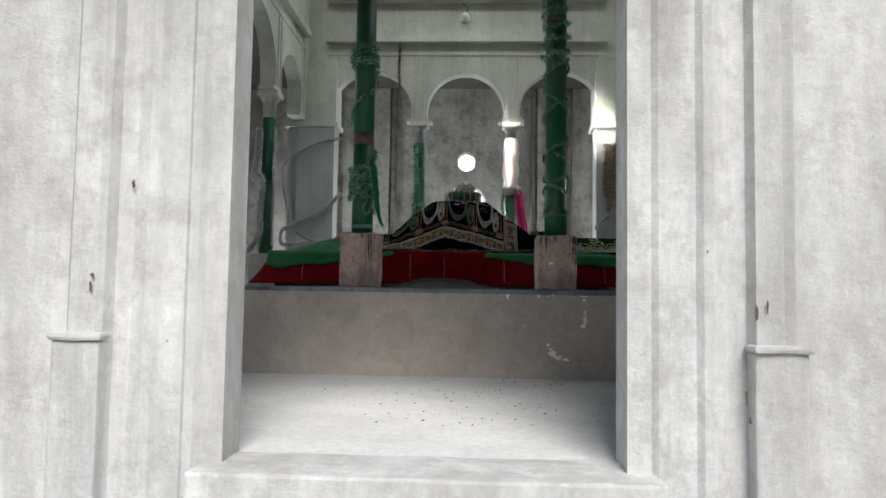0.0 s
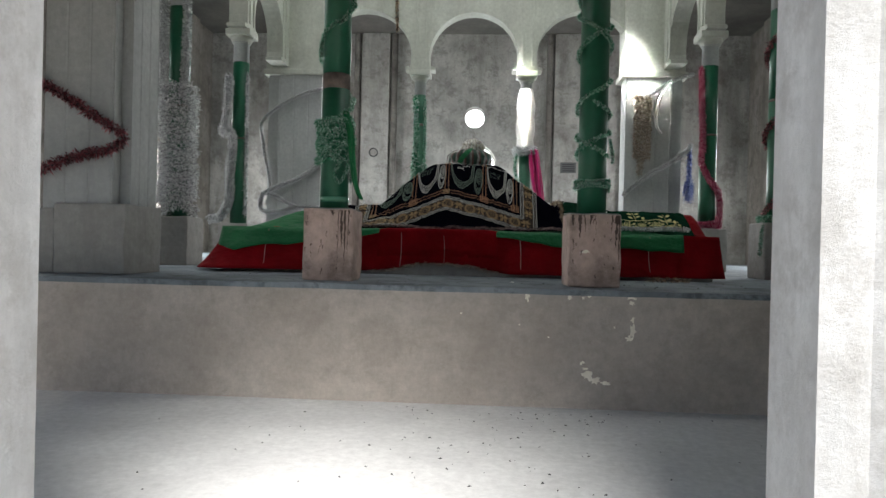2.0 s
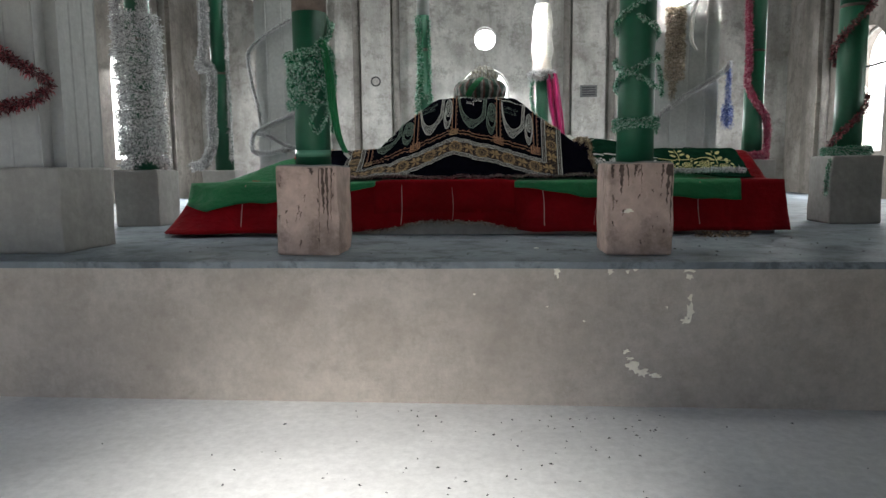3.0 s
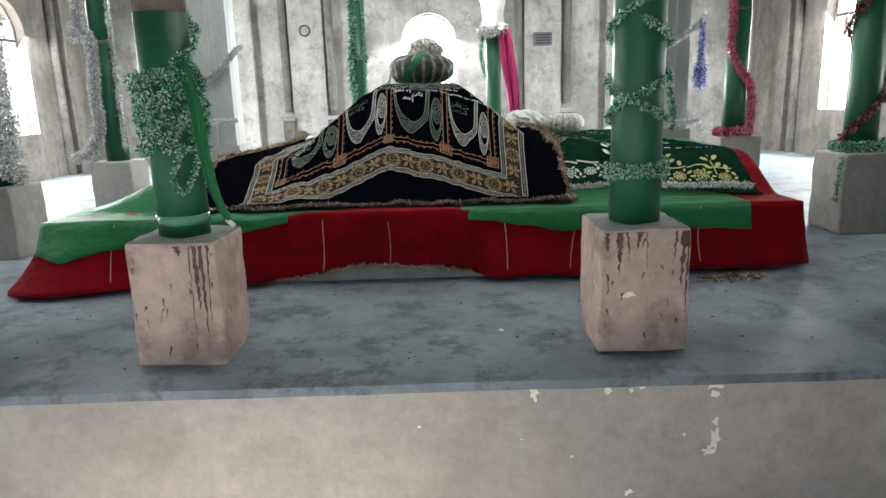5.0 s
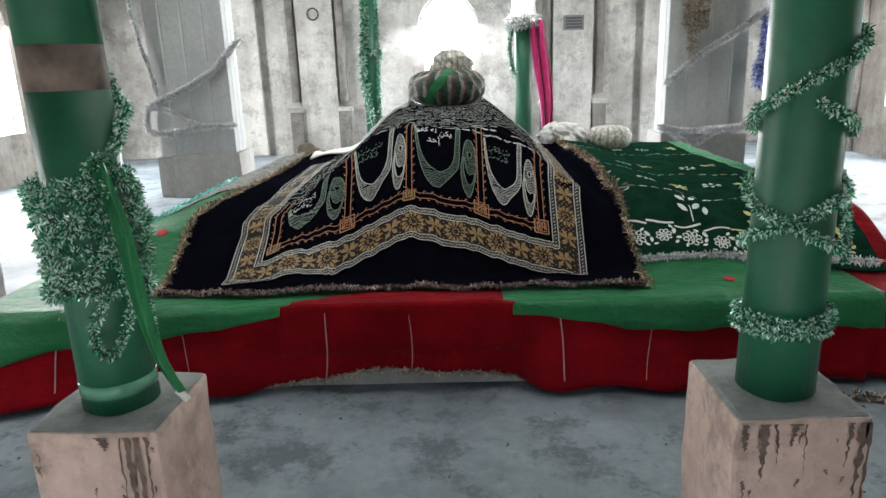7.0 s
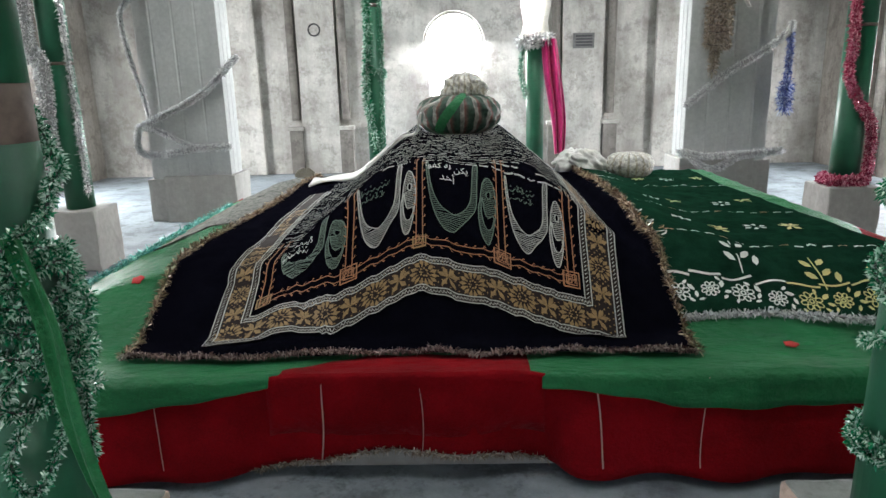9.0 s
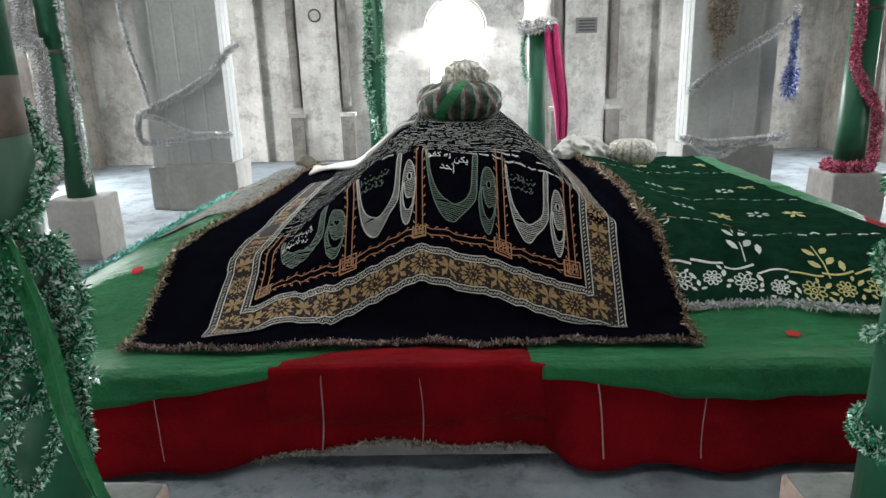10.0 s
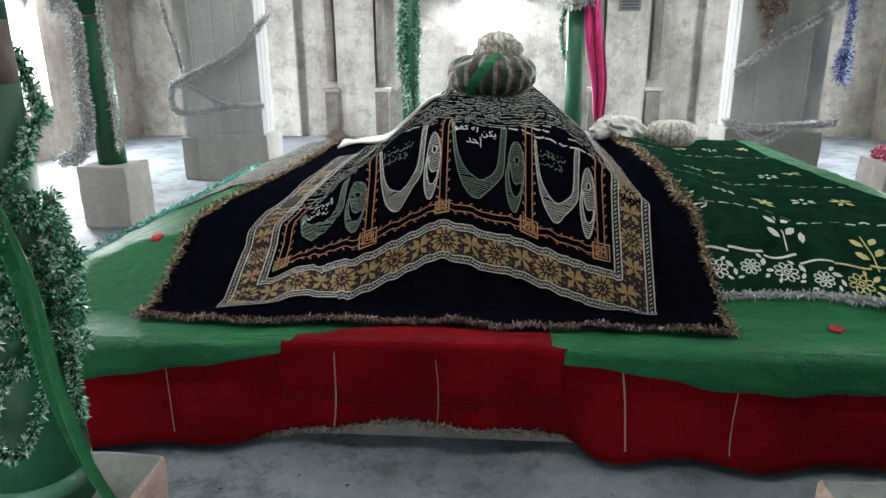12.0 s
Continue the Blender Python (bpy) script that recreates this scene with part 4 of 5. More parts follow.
def small_script(p, cx, q, w, rows_, seed):
    """Lines of small cursive strokes that cannot be read."""
    r = random.Random(seed)
    for k in range(rows_):
        x = cx - w / 2
        qq = q - 0.032 * k
        while x < cx + w / 2 - 0.012 * k:
            d = r.uniform(0.010, 0.018)
            p.stroke([(x, qq + r.uniform(-0.004, 0.004)), (x + d * 0.4, qq - 0.007), (x + d, qq + r.uniform(0.0, 0.006))], 0.0032)
            if r.random() < 0.4:
                p.stroke([(x + d * 0.5, qq), (x + d * 0.55, qq + 0.016)], 0.003)
            if r.random() < 0.5:
                p.poly([(x, qq + 0.013), (x + 0.004, qq + 0.013), (x + 0.004, qq + 0.017), (x, qq + 0.017)])
            x += d + r.uniform(0.001, 0.005)


def written(p, chars, cx, q, height):
    """A line of script set in the built-in font, laid on the cloth."""
    cu = bpy.data.curves.new("script", "FONT")
    cu.body, cu.size, cu.resolution_u = chars, 1.0, 2
    ob = bpy.data.objects.new("script", cu)
    scene.collection.objects.link(ob)
    bpy.context.view_layer.update()
    me = bpy.data.meshes.new_from_object(ob.evaluated_get(bpy.context.evaluated_depsgraph_get()))
    if len(me.vertices):
        xs_ = [v.co.x for v in me.vertices]
        mid = (min(xs_) + max(xs_)) / 2
        i0 = len(p.v)
        p.v += [p.at(cx + (v.co.x - mid) * height, q + v.co.y * height) for v in me.vertices]
        p.f += [tuple(i0 + j for j in f.vertices) for f in me.polygons]
    bpy.data.objects.remove(ob)
    bpy.data.curves.remove(cu)
    bpy.data.meshes.remove(me)


for k, (a, b) in enumerate(zip(POSTS, POSTS[1:])):
    w = b - a - 0.02
    word = Print(0.0125)
    calligraphy(word, (a + b) / 2, w, (0.20, 0.27, 0.28, 0.27)[k], 0.045)
    word.done("word", M_GREYGRN if k % 2 == 0 else M_SILVER, black, "outlined and hatched calligraphic word")
    line_ = Print(0.0135)
    if k == 2:
        written(line_, "\ufe8d\ufeee\ufed4\ufedb \ufeea\ufedf \ufee6\ufedc\ufef3", (a + b) / 2 - 0.045, 0.292, 0.034)
        written(line_, "\ufeaa\ufea3\ufe83", (a + b) / 2 - 0.045, 0.245, 0.040)
    else:
        small_script(line_, (a + b) / 2 - 0.045, 0.275 if k else 0.17, w * 0.42, 2, 5 + k)
    line_.done("script_line", M_WHITEPR if k in (0, 2) else M_GREYGRN, black, "small line of script")

# brocade rows on the upper slopes of the cover
r = random.Random(3)
for k in range(52):
    s = 0.34 + 0.030 * k
    x = L0 + 0.09
    while x < R0 - 0.10:
        d = r.uniform(0.012, 0.05)
        if r.random() < 0.82:
            silver.stroke([(x, s + r.uniform(-0.005, 0.005)), (x + d * 0.5, s + r.uniform(-0.008, 0.008)), (x + d, s)], r.uniform(0.004, 0.009))
        x += d + r.uniform(0.004, 0.012)
ground.done("band_ground", M_BROWNPR, black, "maroon printed band ground")
gold.done("gold_border", M_GOLD, black, "gold rosette border print")
silver.done("silver_outline", M_SILVER, black, "silver frame and brocade print")
orange.done("orange_vine", M_ORANGE, black, "orange vine lines and squares")

# dark green cover on the neighbouring grave
GX0, GX1, GY0, GY1 = 0.43, 1.33, 6.07, 8.62


def dk_z(x, y):
    return green_z(x, y) + 0.008 + 0.005 * noise.noise(Vector((x * 9, y * 5, 4)))


def dk_edge(x, y, u, v):
    return x + 0.03 * math.sin(y * 2.2) * u, y + 0.05 * math.sin(u * 4.0) * (1 - v) - 0.07 * u * (1 - v)


green_cover = tagged(sheet("dark_green_grave_cover", GX0, GX1, GY0, GY1, 60, 130, dk_z, M_DKGREEN, dk_edge), "dark green cotton grave cover with printed flowers", "grave cover")


def on_green(x, q, lift):
    y = 6.07 + q
    return Vector((x, y, dk_z(x, y) + lift))


def daisy(p, x, q, r):
    for k in range(6):
        a = 6.2832 * k / 6 + 0.3
        c, s = math.cos(a), math.sin(a)
        p.poly([(x + c * r * 0.3, q + s * r * 0.3), (x + c * r * 0.7 - s * r * 0.22, q + s * r * 0.7 + c * r * 0.22), (x + c * r, q + s * r), (x + c * r * 0.7 + s * r * 0.22, q + s * r * 0.7 - c * r * 0.22)])


def printed(name, draw, tone):
    p = Print(0.009)
    p.place = on_green
    draw(p)
    return p.done(name, tone, green_cover)


def open_flower(p, x, q, r, petals=8):
    """A flower whose petals are drawn in outline round a small eye."""
    for k in range(petals):
        a = 6.2832 * k / petals + 0.2
        c, s = math.cos(a), math.sin(a)
        ring = []
        for i in range(9):
            b = 6.2832 * i / 8
            u, v = r * (0.66 + 0.30 * math.cos(b)), r * 0.22 * math.sin(b)
            ring.append((x + c * u - s * v, q + s * u + c * v))
        p.stroke(ring, 0.0042)
    p.stroke([(x + r * 0.2 * math.cos(a), q + r * 0.2 * math.sin(a)) for a in [6.2832 * i / 8 for i in range(9)]], 0.005)


def petal(p, x, q, r, a):
    c, s = math.cos(a), math.sin(a)
    p.poly([(x + c * u - s * v, q + s * u + c * v) for u, v in ((-r, 0), (-r * 0.3, r * 0.5), (r * 0.5, r * 0.4), (r, 0), (r * 0.4, -r * 0.45), (-r * 0.4, -r * 0.4))])


pr = random.Random(21)
for k in range(8):
    x = 0.475 + 0.108 * k
    tone = M_WHITEPR if k < 4 else M_YELLOWPR
    q = 0.105 - 0.07 * (k / 7) + 0.012 * math.sin(k * 1.3)
    printed("flower", lambda p: open_flower(p, x, q, 0.040 if k % 2 == 0 else 0.032), tone)
    for dx, dq, rad in ((0.050, 0.018, 0.017), (0.056, -0.012, 0.014), (0.040, -0.034, 0.012), (-0.035, -0.036, 0.011), (0.030, 0.040, 0.012)):
        printed("leaf", lambda p: petal(p, x + dx + pr.uniform(-0.006, 0.006), q + dq, rad, pr.uniform(0, 3.1)), tone)
    wave = [(x - 0.054 + 0.0135 * i, q + 0.066 + 0.010 * math.sin(k * 1.9 + i * 0.42)) for i in range(9)]
    printed("scroll", lambda p: p.stroke(wave, 0.0075), tone)
for x, q, tone in ((0.72, 0.235, M_WHITEPR), (0.98, 0.16, M_YELLOWPR), (1.20, 0.12, M_YELLOWPR)):
    printed("stem", lambda p: p.stroke([(x, q - 0.06), (x + 0.004, q), (x, q + 0.09)], 0.005), tone)
    for dx, dq, a in ((-0.028, 0.0, 2.4), (0.03, 0.012, 0.7), (-0.026, 0.055, 2.3), (0.028, 0.062, 0.8), (0.062, -0.01, 1.4)):
        printed("leaf", lambda p: petal(p, x + dx, q + dq, 0.024, a), tone)
# broken line of dashes and loose sprigs higher up, a gold scalloped border beside the black cover
for j, q0 in enumerate((0.40, 1.05, 1.85)):
    for i in range(15):
        x, q = 0.52 + 0.053 * i, q0 - 0.07 * i / 14 + pr.uniform(-0.012, 0.012)
        printed("dash", lambda p: p.stroke([(x - 0.018, q), (x, q + pr.uniform(0.0, 0.012)), (x + 0.016, q)], pr.uniform(0.005, 0.010)), M_WHITEPR if i % 4 else M_ORANGE)
    for i in range(4):
        x, q = 0.66 + 0.17 * i + pr.uniform(-0.05, 0.05), q0 + 0.22 + pr.uniform(-0.06, 0.10)
        if i % 2 == 0:
            printed("flower", lambda p: daisy(p, x, q, 0.05), M_WHITEPR)
        else:
            printed("leaf_spray", lambda p: leaf_spray(p, x, q, 0.05), M_YELLOWPR)
for i in range(30):
    x, q = 0.475 + 0.012 * math.sin(i * 2.3), 0.36 + 0.065 * i
    printed("scallop", lambda p: p.stroke([(x - 0.03, q - 0.02), (x + 0.02, q - 0.012), (x + 0.03, q + 0.012), (x - 0.02, q + 0.024)], 0.007), M_GOLD if i % 3 else M_WHITEPR)

# grey patterned cover on the far side grave
grey = tagged(sheet("grey_grave_cover", -1.78, -1.20, 7.1, 8.7, 30, 70, lambda x, y: green_z(x, y) + 0.009 + 0.01 * noise.noise(Vector((x * 12, y * 8, 0))), M_GREYCLOTH), "grey and silver patterned grave cover", "grave cover")

# ---- tinsel garlands ----
def tinsel_mesh(name, path, radius, per_metre, blade, material, seed, width=0.0045, flat=0.0, parent=None):
    """Many short foil blades standing off a line: one garland."""
    if blade > 0.028:
        blade, per_metre, radius, width = blade * 0.6, per_metre * 2.0, radius * 0.85, width * 1.3
    if material is T_GREEN and radius < 0.03:
        blade, per_metre, width = blade * 0.55, per_metre * 3.0, width * 0.62
    rnd = np.random.RandomState(seed)
    p = np.array([tuple(v) for v in smooth_line(path, 0.015)])
    seg = np.linalg.norm(np.diff(p, axis=0), axis=1)
    cum = np.concatenate([[0], np.cumsum(seg)])
    n = max(20, int(cum[-1] * per_metre))
    s = rnd.uniform(0, cum[-1], n)
    base = np.stack([np.interp(s, cum, p[:, k]) for k in range(3)], 1)
    d = rnd.normal(size=(n, 3))
    d /= np.linalg.norm(d, axis=1)[:, None]
    e = rnd.normal(size=(n, 3))
    e -= (e * d).sum(1)[:, None] * d
    e /= np.linalg.norm(e, axis=1)[:, None]
    off = d * (radius * rnd.uniform(0.1, 0.75, n))[:, None]
    ln = blade * rnd.uniform(0.5, 1.25, n)[:, None]
    a = base + off
    bend = rnd.normal(size=(n, 3)) * blade * 0.25
    mid, tip = a + d * ln * 0.5 + bend * 0.5, a + d * ln + bend - np.array([0, 0, 1]) * blade * 0.2
    w = e * width / 2
    v = np.stack([a - w, a + w, mid + w, mid - w, tip], 1).reshape(-1, 3)
    idx = np.arange(n) * 5
    faces = [(i, i + 1, i + 2, i + 3) for i in idx] + [(i + 3, i + 2, i + 4) for i in idx]
    return loose(name, v.tolist(), faces, material, parent)


def garland(path, radius, per_metre, blade, material, seed, label, group="", width=0.005, cat="garland", core=0.0035):
    ob = tinsel_mesh("tinsel_garland", path, radius, per_metre, blade, material, seed, width)
    part("string", tube_bm(smooth_line(path, 0.04), core, 8 if core > 0.01 else 5), M_FOIL if core > 0.01 else M_DARK, ob)
    return tagged(ob, label, cat, group)


def helix(x, y, r, z0, z1, turns, a0=0.0, n=None, jitter=0.0, seed=0):
    rr = random.Random(seed)
    n = n or max(8, int(abs(turns) * 10))
    return [(x + (r + rr.uniform(0, jitter)) * math.cos(a0 + 6.2832 * turns * i / n), y + (r + rr.uniform(0, jitter)) * math.sin(a0 + 6.2832 * turns * i / n), z0 + (z1 - z0) * i / n + rr.uniform(-jitter, jitter)) for i in range(n + 1)]


LX, RX = S_COLS
GREEN_L = "shiny green tinsel garland wound round a green column"
garland(helix(LX, FRONT, 0.086, 1.27, 1.52, 7, 0, 90, 0.02, 1), 0.022, 2300, 0.015, T_GREEN, 1, GREEN_L, "green garlands")
garland(helix(LX, FRONT, 0.086, 1.50, 2.32, 1.5, -1.2, 30, 0.015, 2), 0.016, 3000, 0.014, T_GREEN, 2, GREEN_L, "green garlands")
garland(helix(LX, FRONT, 0.086, 2.26, 2.42, 4, 0, 50, 0.015, 3), 0.026, 1000, 0.022, T_GREEN, 3, GREEN_L, "green garlands")
garland([(LX + 0.07, FRONT - 0.06, 1.36), (LX + 0.085, FRONT - 0.055, 1.25), (LX + 0.05, FRONT - 0.095, 1.15), (LX + 0.02, FRONT - 0.10, 1.20), (LX + 0.05, FRONT - 0.09, 1.27)], 0.010, 3000, 0.013, T_GREEN, 4, "loose hanging loop of green tinsel on a column", "green garlands")
garland([(LX + 0.09, FRONT + 0.01, 1.5), (LX + 0.095, FRONT, 1.3), (LX + 0.09, FRONT, 1.16)], 0.012, 2600, 0.014, T_GREEN, 5, "loose hanging end of green tinsel on a column", "green garlands")
for k, (z0, z1, tn, a) in enumerate(((1.14, 1.20, 2.2, 0), (1.30, 1.60, 1.2, 2.0), (1.32, 1.62, -1.2, -0.5), (1.60, 2.35, 2.5, 3.1416), (1.9, 2.35, -1.3, 0.4))):
    garland(helix(RX, FRONT, 0.086, z0, z1, tn, a, None, 0.006, 10 + k), 0.014, 3000, 0.014, T_GREEN, 10 + k, GREEN_L, "green garlands")
garland(helix(RX, FRONT, 0.088, 2.30, 2.95, 6, 0, 60, 0.02, 16), 0.024, 600, 0.028, T_GREEN, 16, GREEN_L, "green garlands")
garland([(RX + 0.085, FRONT - 0.03, 1.42), (RX + 0.10, FRONT - 0.02, 1.36), (RX + 0.105, FRONT - 0.02, 1.29)], 0.010, 2600, 0.014, T_GREEN, 17, "hanging end of green tinsel on a column", "green garlands")

BLX, BRX = N_COLS
garland([(BLX - 0.05, BACK - 0.08, 2.72), (BLX - 0.03, BACK - 0.09, 2.2), (BLX - 0.06, BACK - 0.09, 1.7), (BLX - 0.02, BACK - 0.10, 1.35), (BLX + 0.02, BACK - 0.10, 1.12)], 0.05, 1100, 0.045, T_GREEN, 20, "green tinsel hanging down a back column", "green garlands", 0.007)
garland([(BLX + 0.07, BACK - 0.06, 2.7), (BLX + 0.08, BACK - 0.07, 2.0), (BLX + 0.06, BACK - 0.08, 1.2)], 0.03, 500, 0.04, T_GREEN, 21, "green tinsel hanging down a back column", "green garlands", 0.007)
garland(helix(BLX, BACK, 0.09, 1.8, 1.86, 1.5, 0), 0.03, 500, 0.04, T_GREEN, 22, "ring of green tinsel on a back column", "green garlands", 0.007)
# white cloth and tinsel on the sunlit back column
wrap = tagged(part("white_column_wrap", lathe([(0.095, 2.02), (0.12, 2.08), (0.10, 2.2), (0.125, 2.34), (0.105, 2.5), (0.12, 2.62), (0.10, 2.76), (0.085, 2.84)], 20), M_WHITECL, smooth=True), "white cotton cloth wrapped round a back column", "cloth wrap")
wrap.location = (BRX, BACK, 0)
garland(helix(BRX, BACK, 0.12, 1.98, 2.10, 3, 0, 30, 0.02, 23), 0.035, 900, 0.045, T_SILVER, 23, "bunched silver tinsel on a back column", "silver garlands", 0.007)
garland([(BRX - 0.10, BACK - 0.08, 2.0), (BRX - 0.13, BACK - 0.08, 1.85), (BRX - 0.09, BACK - 0.09, 1.6)], 0.035, 600, 0.045, T_GREEN, 24, "green tinsel hanging from a back column", "green garlands", 0.007)


def hanging_cloth(name, path, width, material, label, folds=3, depth=0.03, cat="cloth"):
    """A narrow cloth hanging in pleats along a path."""
    pts = smooth_line(path, 0.03)
    bm = bmesh.new()
    prev = None
    n = 18
    for k, p in enumerate(pts):
        t = k / (len(pts) - 1)
        row = []
        for i in range(n + 1):
            u = i / n - 0.5
            row.append(bm.verts.new(p + Vector((u * width * (0.75 + 0.35 * math.sin(t * 3.0 + 0.5)), depth * math.cos(u * 6.2832 * folds + t * 2) , 0))))
        if prev:
            for i in range(n):
                bm.faces.new((prev[i], prev[i + 1], row[i + 1], row[i]))
        prev = row
    ob = tagged(part(name, bm, material, smooth=True), label, cat)
    m = ob.modifiers.new("thickness", "SOLIDIFY")
    m.thickness = 0.004
    return ob


hanging_cloth("pink_scarf", [(BRX + 0.10, BACK - 0.10, 2.06), (BRX + 0.14, BACK - 0.10, 1.75), (BRX + 0.19, BACK - 0.11, 1.40), (BRX + 0.20, BACK - 0.11, 1.12)], 0.13, M_PINK, "bright pink satin scarf tied to a back column", 2, 0.03, "scarf")
strip = hanging_cloth("green_ribbon", [(LX + 0.07, FRONT - 0.07, 1.55), (LX + 0.10, FRONT - 0.07, 1.42), (LX + 0.115, FRONT - 0.075, 1.26), (LX + 0.135, FRONT - 0.07, 1.13), (LX + 0.165, FRONT - 0.07, 1.06)], 0.034, M_SATIN, "green satin ribbon hanging from a column garland", 1, 0.006, "ribbon")
part("knot", tube_bm([(LX + 0.160, FRONT - 0.07, 1.062), (LX + 0.182, FRONT - 0.073, 1.040)], 0.008, 8), M_WHITECL, strip, "white frayed knot")

# side columns
SL = "silver tinsel garland hanging on a green column"
W1, W2 = W_COLS
garland([(WEST - 0.09, W2 - 0.10, 2.55), (WEST - 0.10, W2 - 0.10, 2.25), (WEST - 0.12, W2 - 0.10, 2.02), (WEST - 0.05, W2 - 0.12, 1.95), (WEST - 0.035, W2 - 0.12, 1.80), (WEST - 0.06, W2 - 0.12, 1.50), (WEST - 0.05, W2 - 0.13, 1.30), (WEST - 0.10, W2 - 0.13, 1.14), (WEST - 0.17, W2 - 0.12, 1.06), (WEST - 0.26, W2 - 0.12, 1.05)], 0.066, 17000, 0.015, T_SILVER, 30, SL, "silver garlands", 0.007, "garland", 0.034)
garland([(WEST - 0.14, W2 - 0.10, 2.06), (WEST - 0.16, W2 - 0.10, 1.98), (WEST - 0.12, W2 - 0.11, 1.93)], 0.055, 9000, 0.015, T_SILVER, 29, "loose bunch of silver tinsel on a green column", "silver garlands", 0.007)
garland([(WEST + 0.085, W2 - 0.04, 2.6), (WEST + 0.09, W2 - 0.05, 1.9), (WEST + 0.095, W2 - 0.06, 1.1)], 0.018, 1800, 0.024, T_SILVER, 31, SL, "silver garlands")
garland(helix(WEST + 0.09, W1 - 0.02, 0.115, 1.03, 2.05, 17, 0, 230, 0.03, 32), 0.055, 2300, 0.018, T_SILVER, 32, SL, "silver garlands", 0.006)
garland([(WEST - 0.02, W1 - 0.10, 3.0), (WEST + 0.0, W1 - 0.11, 2.5), (WEST + 0.0, W1 - 0.11, 2.0)], 0.055, 9000, 0.016, T_SILVER, 33, SL, "silver garlands", 0.007)
garland([(WEST + 0.16, W1 - 0.05, 3.0), (WEST + 0.17, W1 - 0.06, 2.5), (WEST + 0.16, W1 - 0.08, 2.0)], 0.045, 7000, 0.016, T_SILVER, 34, SL, "silver garlands", 0.007)
PL = "pink tinsel garland wound round a green column"
garland([(EAST - 0.09, W2 - 0.03, 2.7), (EAST - 0.09, W2 - 0.06, 2.3), (EAST - 0.08, W2 - 0.08, 1.92), (EAST - 0.09, W2 - 0.09, 1.72), (EAST - 0.02, W2 - 0.11, 1.56), (EAST + 0.08, W2 - 0.09, 1.42), (EAST + 0.11, W2 - 0.06, 1.22), (EAST + 0.04, W2 - 0.14, 1.10), (EAST - 0.14, W2 - 0.10, 1.08)], 0.04, 9000, 0.015, T_PINK, 35, PL, "pink garlands", 0.006)
garland(helix(EAST, W2, 0.12, 1.06, 1.10, 2, 0), 0.042, 7000, 0.015, T_PINK, 36, "pile of pink tinsel on a pedestal", "pink garlands", 0.006)
garland(helix(EAST, W1, 0.10, 1.03, 2.7, 2.6, 2.2), 0.03, 800, 0.035, T_RED, 37, "dull red tinsel garland wound round a green column", "red garlands")
garland(helix(EAST, W1, 0.13, 1.06, 1.10, 2, 0), 0.03, 1200, 0.035, T_GREEN, 38, "pile of green tinsel on a pedestal", "green garlands")
garland([(EAST - 0.10, W1 - 0.10, 1.06), (EAST - 0.17, W1 - 0.14, 1.0), (EAST - 0.19, W1 - 0.15, 0.80)], 0.018, 600, 0.03, T_GREEN, 39, "green tinsel hanging over a pedestal edge", "green garlands")

# back piers
PF = 9.565
SP = "silver tinsel garland wound round a corner pier"


def rope(path, radius, material, seed, label, group="", cat="garland"):
    """A close-cut garland: a thick string covered with short blades."""
    return garland(path, radius * 0.9, 14000 * radius / 0.04, 0.013, material, seed, label, group, 0.0065, cat, radius * 0.36)


rope([(-2.10, PF + 0.12, 1.98), (-2.17, PF, 1.88), (-2.30, PF - 0.03, 1.74), (-2.48, PF - 0.03, 1.63), (-2.73, PF - 0.03, 1.52), (-2.88, PF - 0.02, 1.45), (-2.955, PF, 1.38), (-2.95, PF, 1.23), (-2.80, PF - 0.02, 1.20), (-2.68, PF - 0.03, 1.215), (-2.48, PF - 0.03, 1.25), (-2.18, PF - 0.02, 1.26)], 0.042, T_SILVER, 40, SP, "silver garlands")
rope([(-2.94, PF, 1.44), (-2.82, PF - 0.04, 1.42), (-2.73, PF - 0.05, 1.39), (-2.57, PF - 0.05, 1.30), (-2.42, PF - 0.04, 1.25)], 0.032, T_SILVER, 41, SP, "silver garlands")
rope([(-2.10, PF + 0.12, 2.80), (-2.35, PF - 0.02, 2.73), (-2.70, PF - 0.03, 2.56), (-2.94, PF, 2.38), (-2.97, PF, 2.25), (-2.92, PF - 0.02, 1.96), (-2.88, PF - 0.02, 1.80), (-2.83, PF - 0.02, 1.53)], 0.026, T_SILVER, 42, SP, "silver garlands")
rope([(2.42, PF + 0.03, 2.12), (2.36, PF - 0.02, 2.05), (2.16, PF - 0.03, 1.90), (1.95, PF - 0.03, 1.78), (1.76, PF - 0.03, 1.64), (1.60, PF, 1.50)], 0.042, T_SILVER, 43, SP, "silver garlands")
rope([(1.57, PF, 1.13), (1.66, PF - 0.05, 1.08), (1.74, PF - 0.06, 1.01), (1.84, PF - 0.06, 0.985), (1.95, PF - 0.06, 1.03), (2.06, PF - 0.05, 1.09), (2.40, PF - 0.03, 1.12)], 0.045, T_SILVER, 44, SP, "silver garlands")
rope([(1.62, PF - 0.02, 1.12), (1.78, PF - 0.06, 1.09), (1.96, PF - 0.06, 1.10), (2.08, PF - 0.05, 1.10)], 0.038, T_SILVER, 48, SP, "silver garlands")
garland([(2.39, PF - 0.01, 2.08), (2.39, PF - 0.03, 1.84), (2.39, PF - 0.03, 1.60)], 0.028, 3000, 0.025, T_BLUE, 45, "blue tinsel tassel hanging from a pier garland", "", 0.006, "tassel")
garland([(2.385, PF - 0.03, 1.66), (2.385, PF - 0.03, 1.46)], 0.085, 7000, 0.026, T_BLUE, 49, "spread end of a blue tinsel tassel", "", 0.006, "tassel")
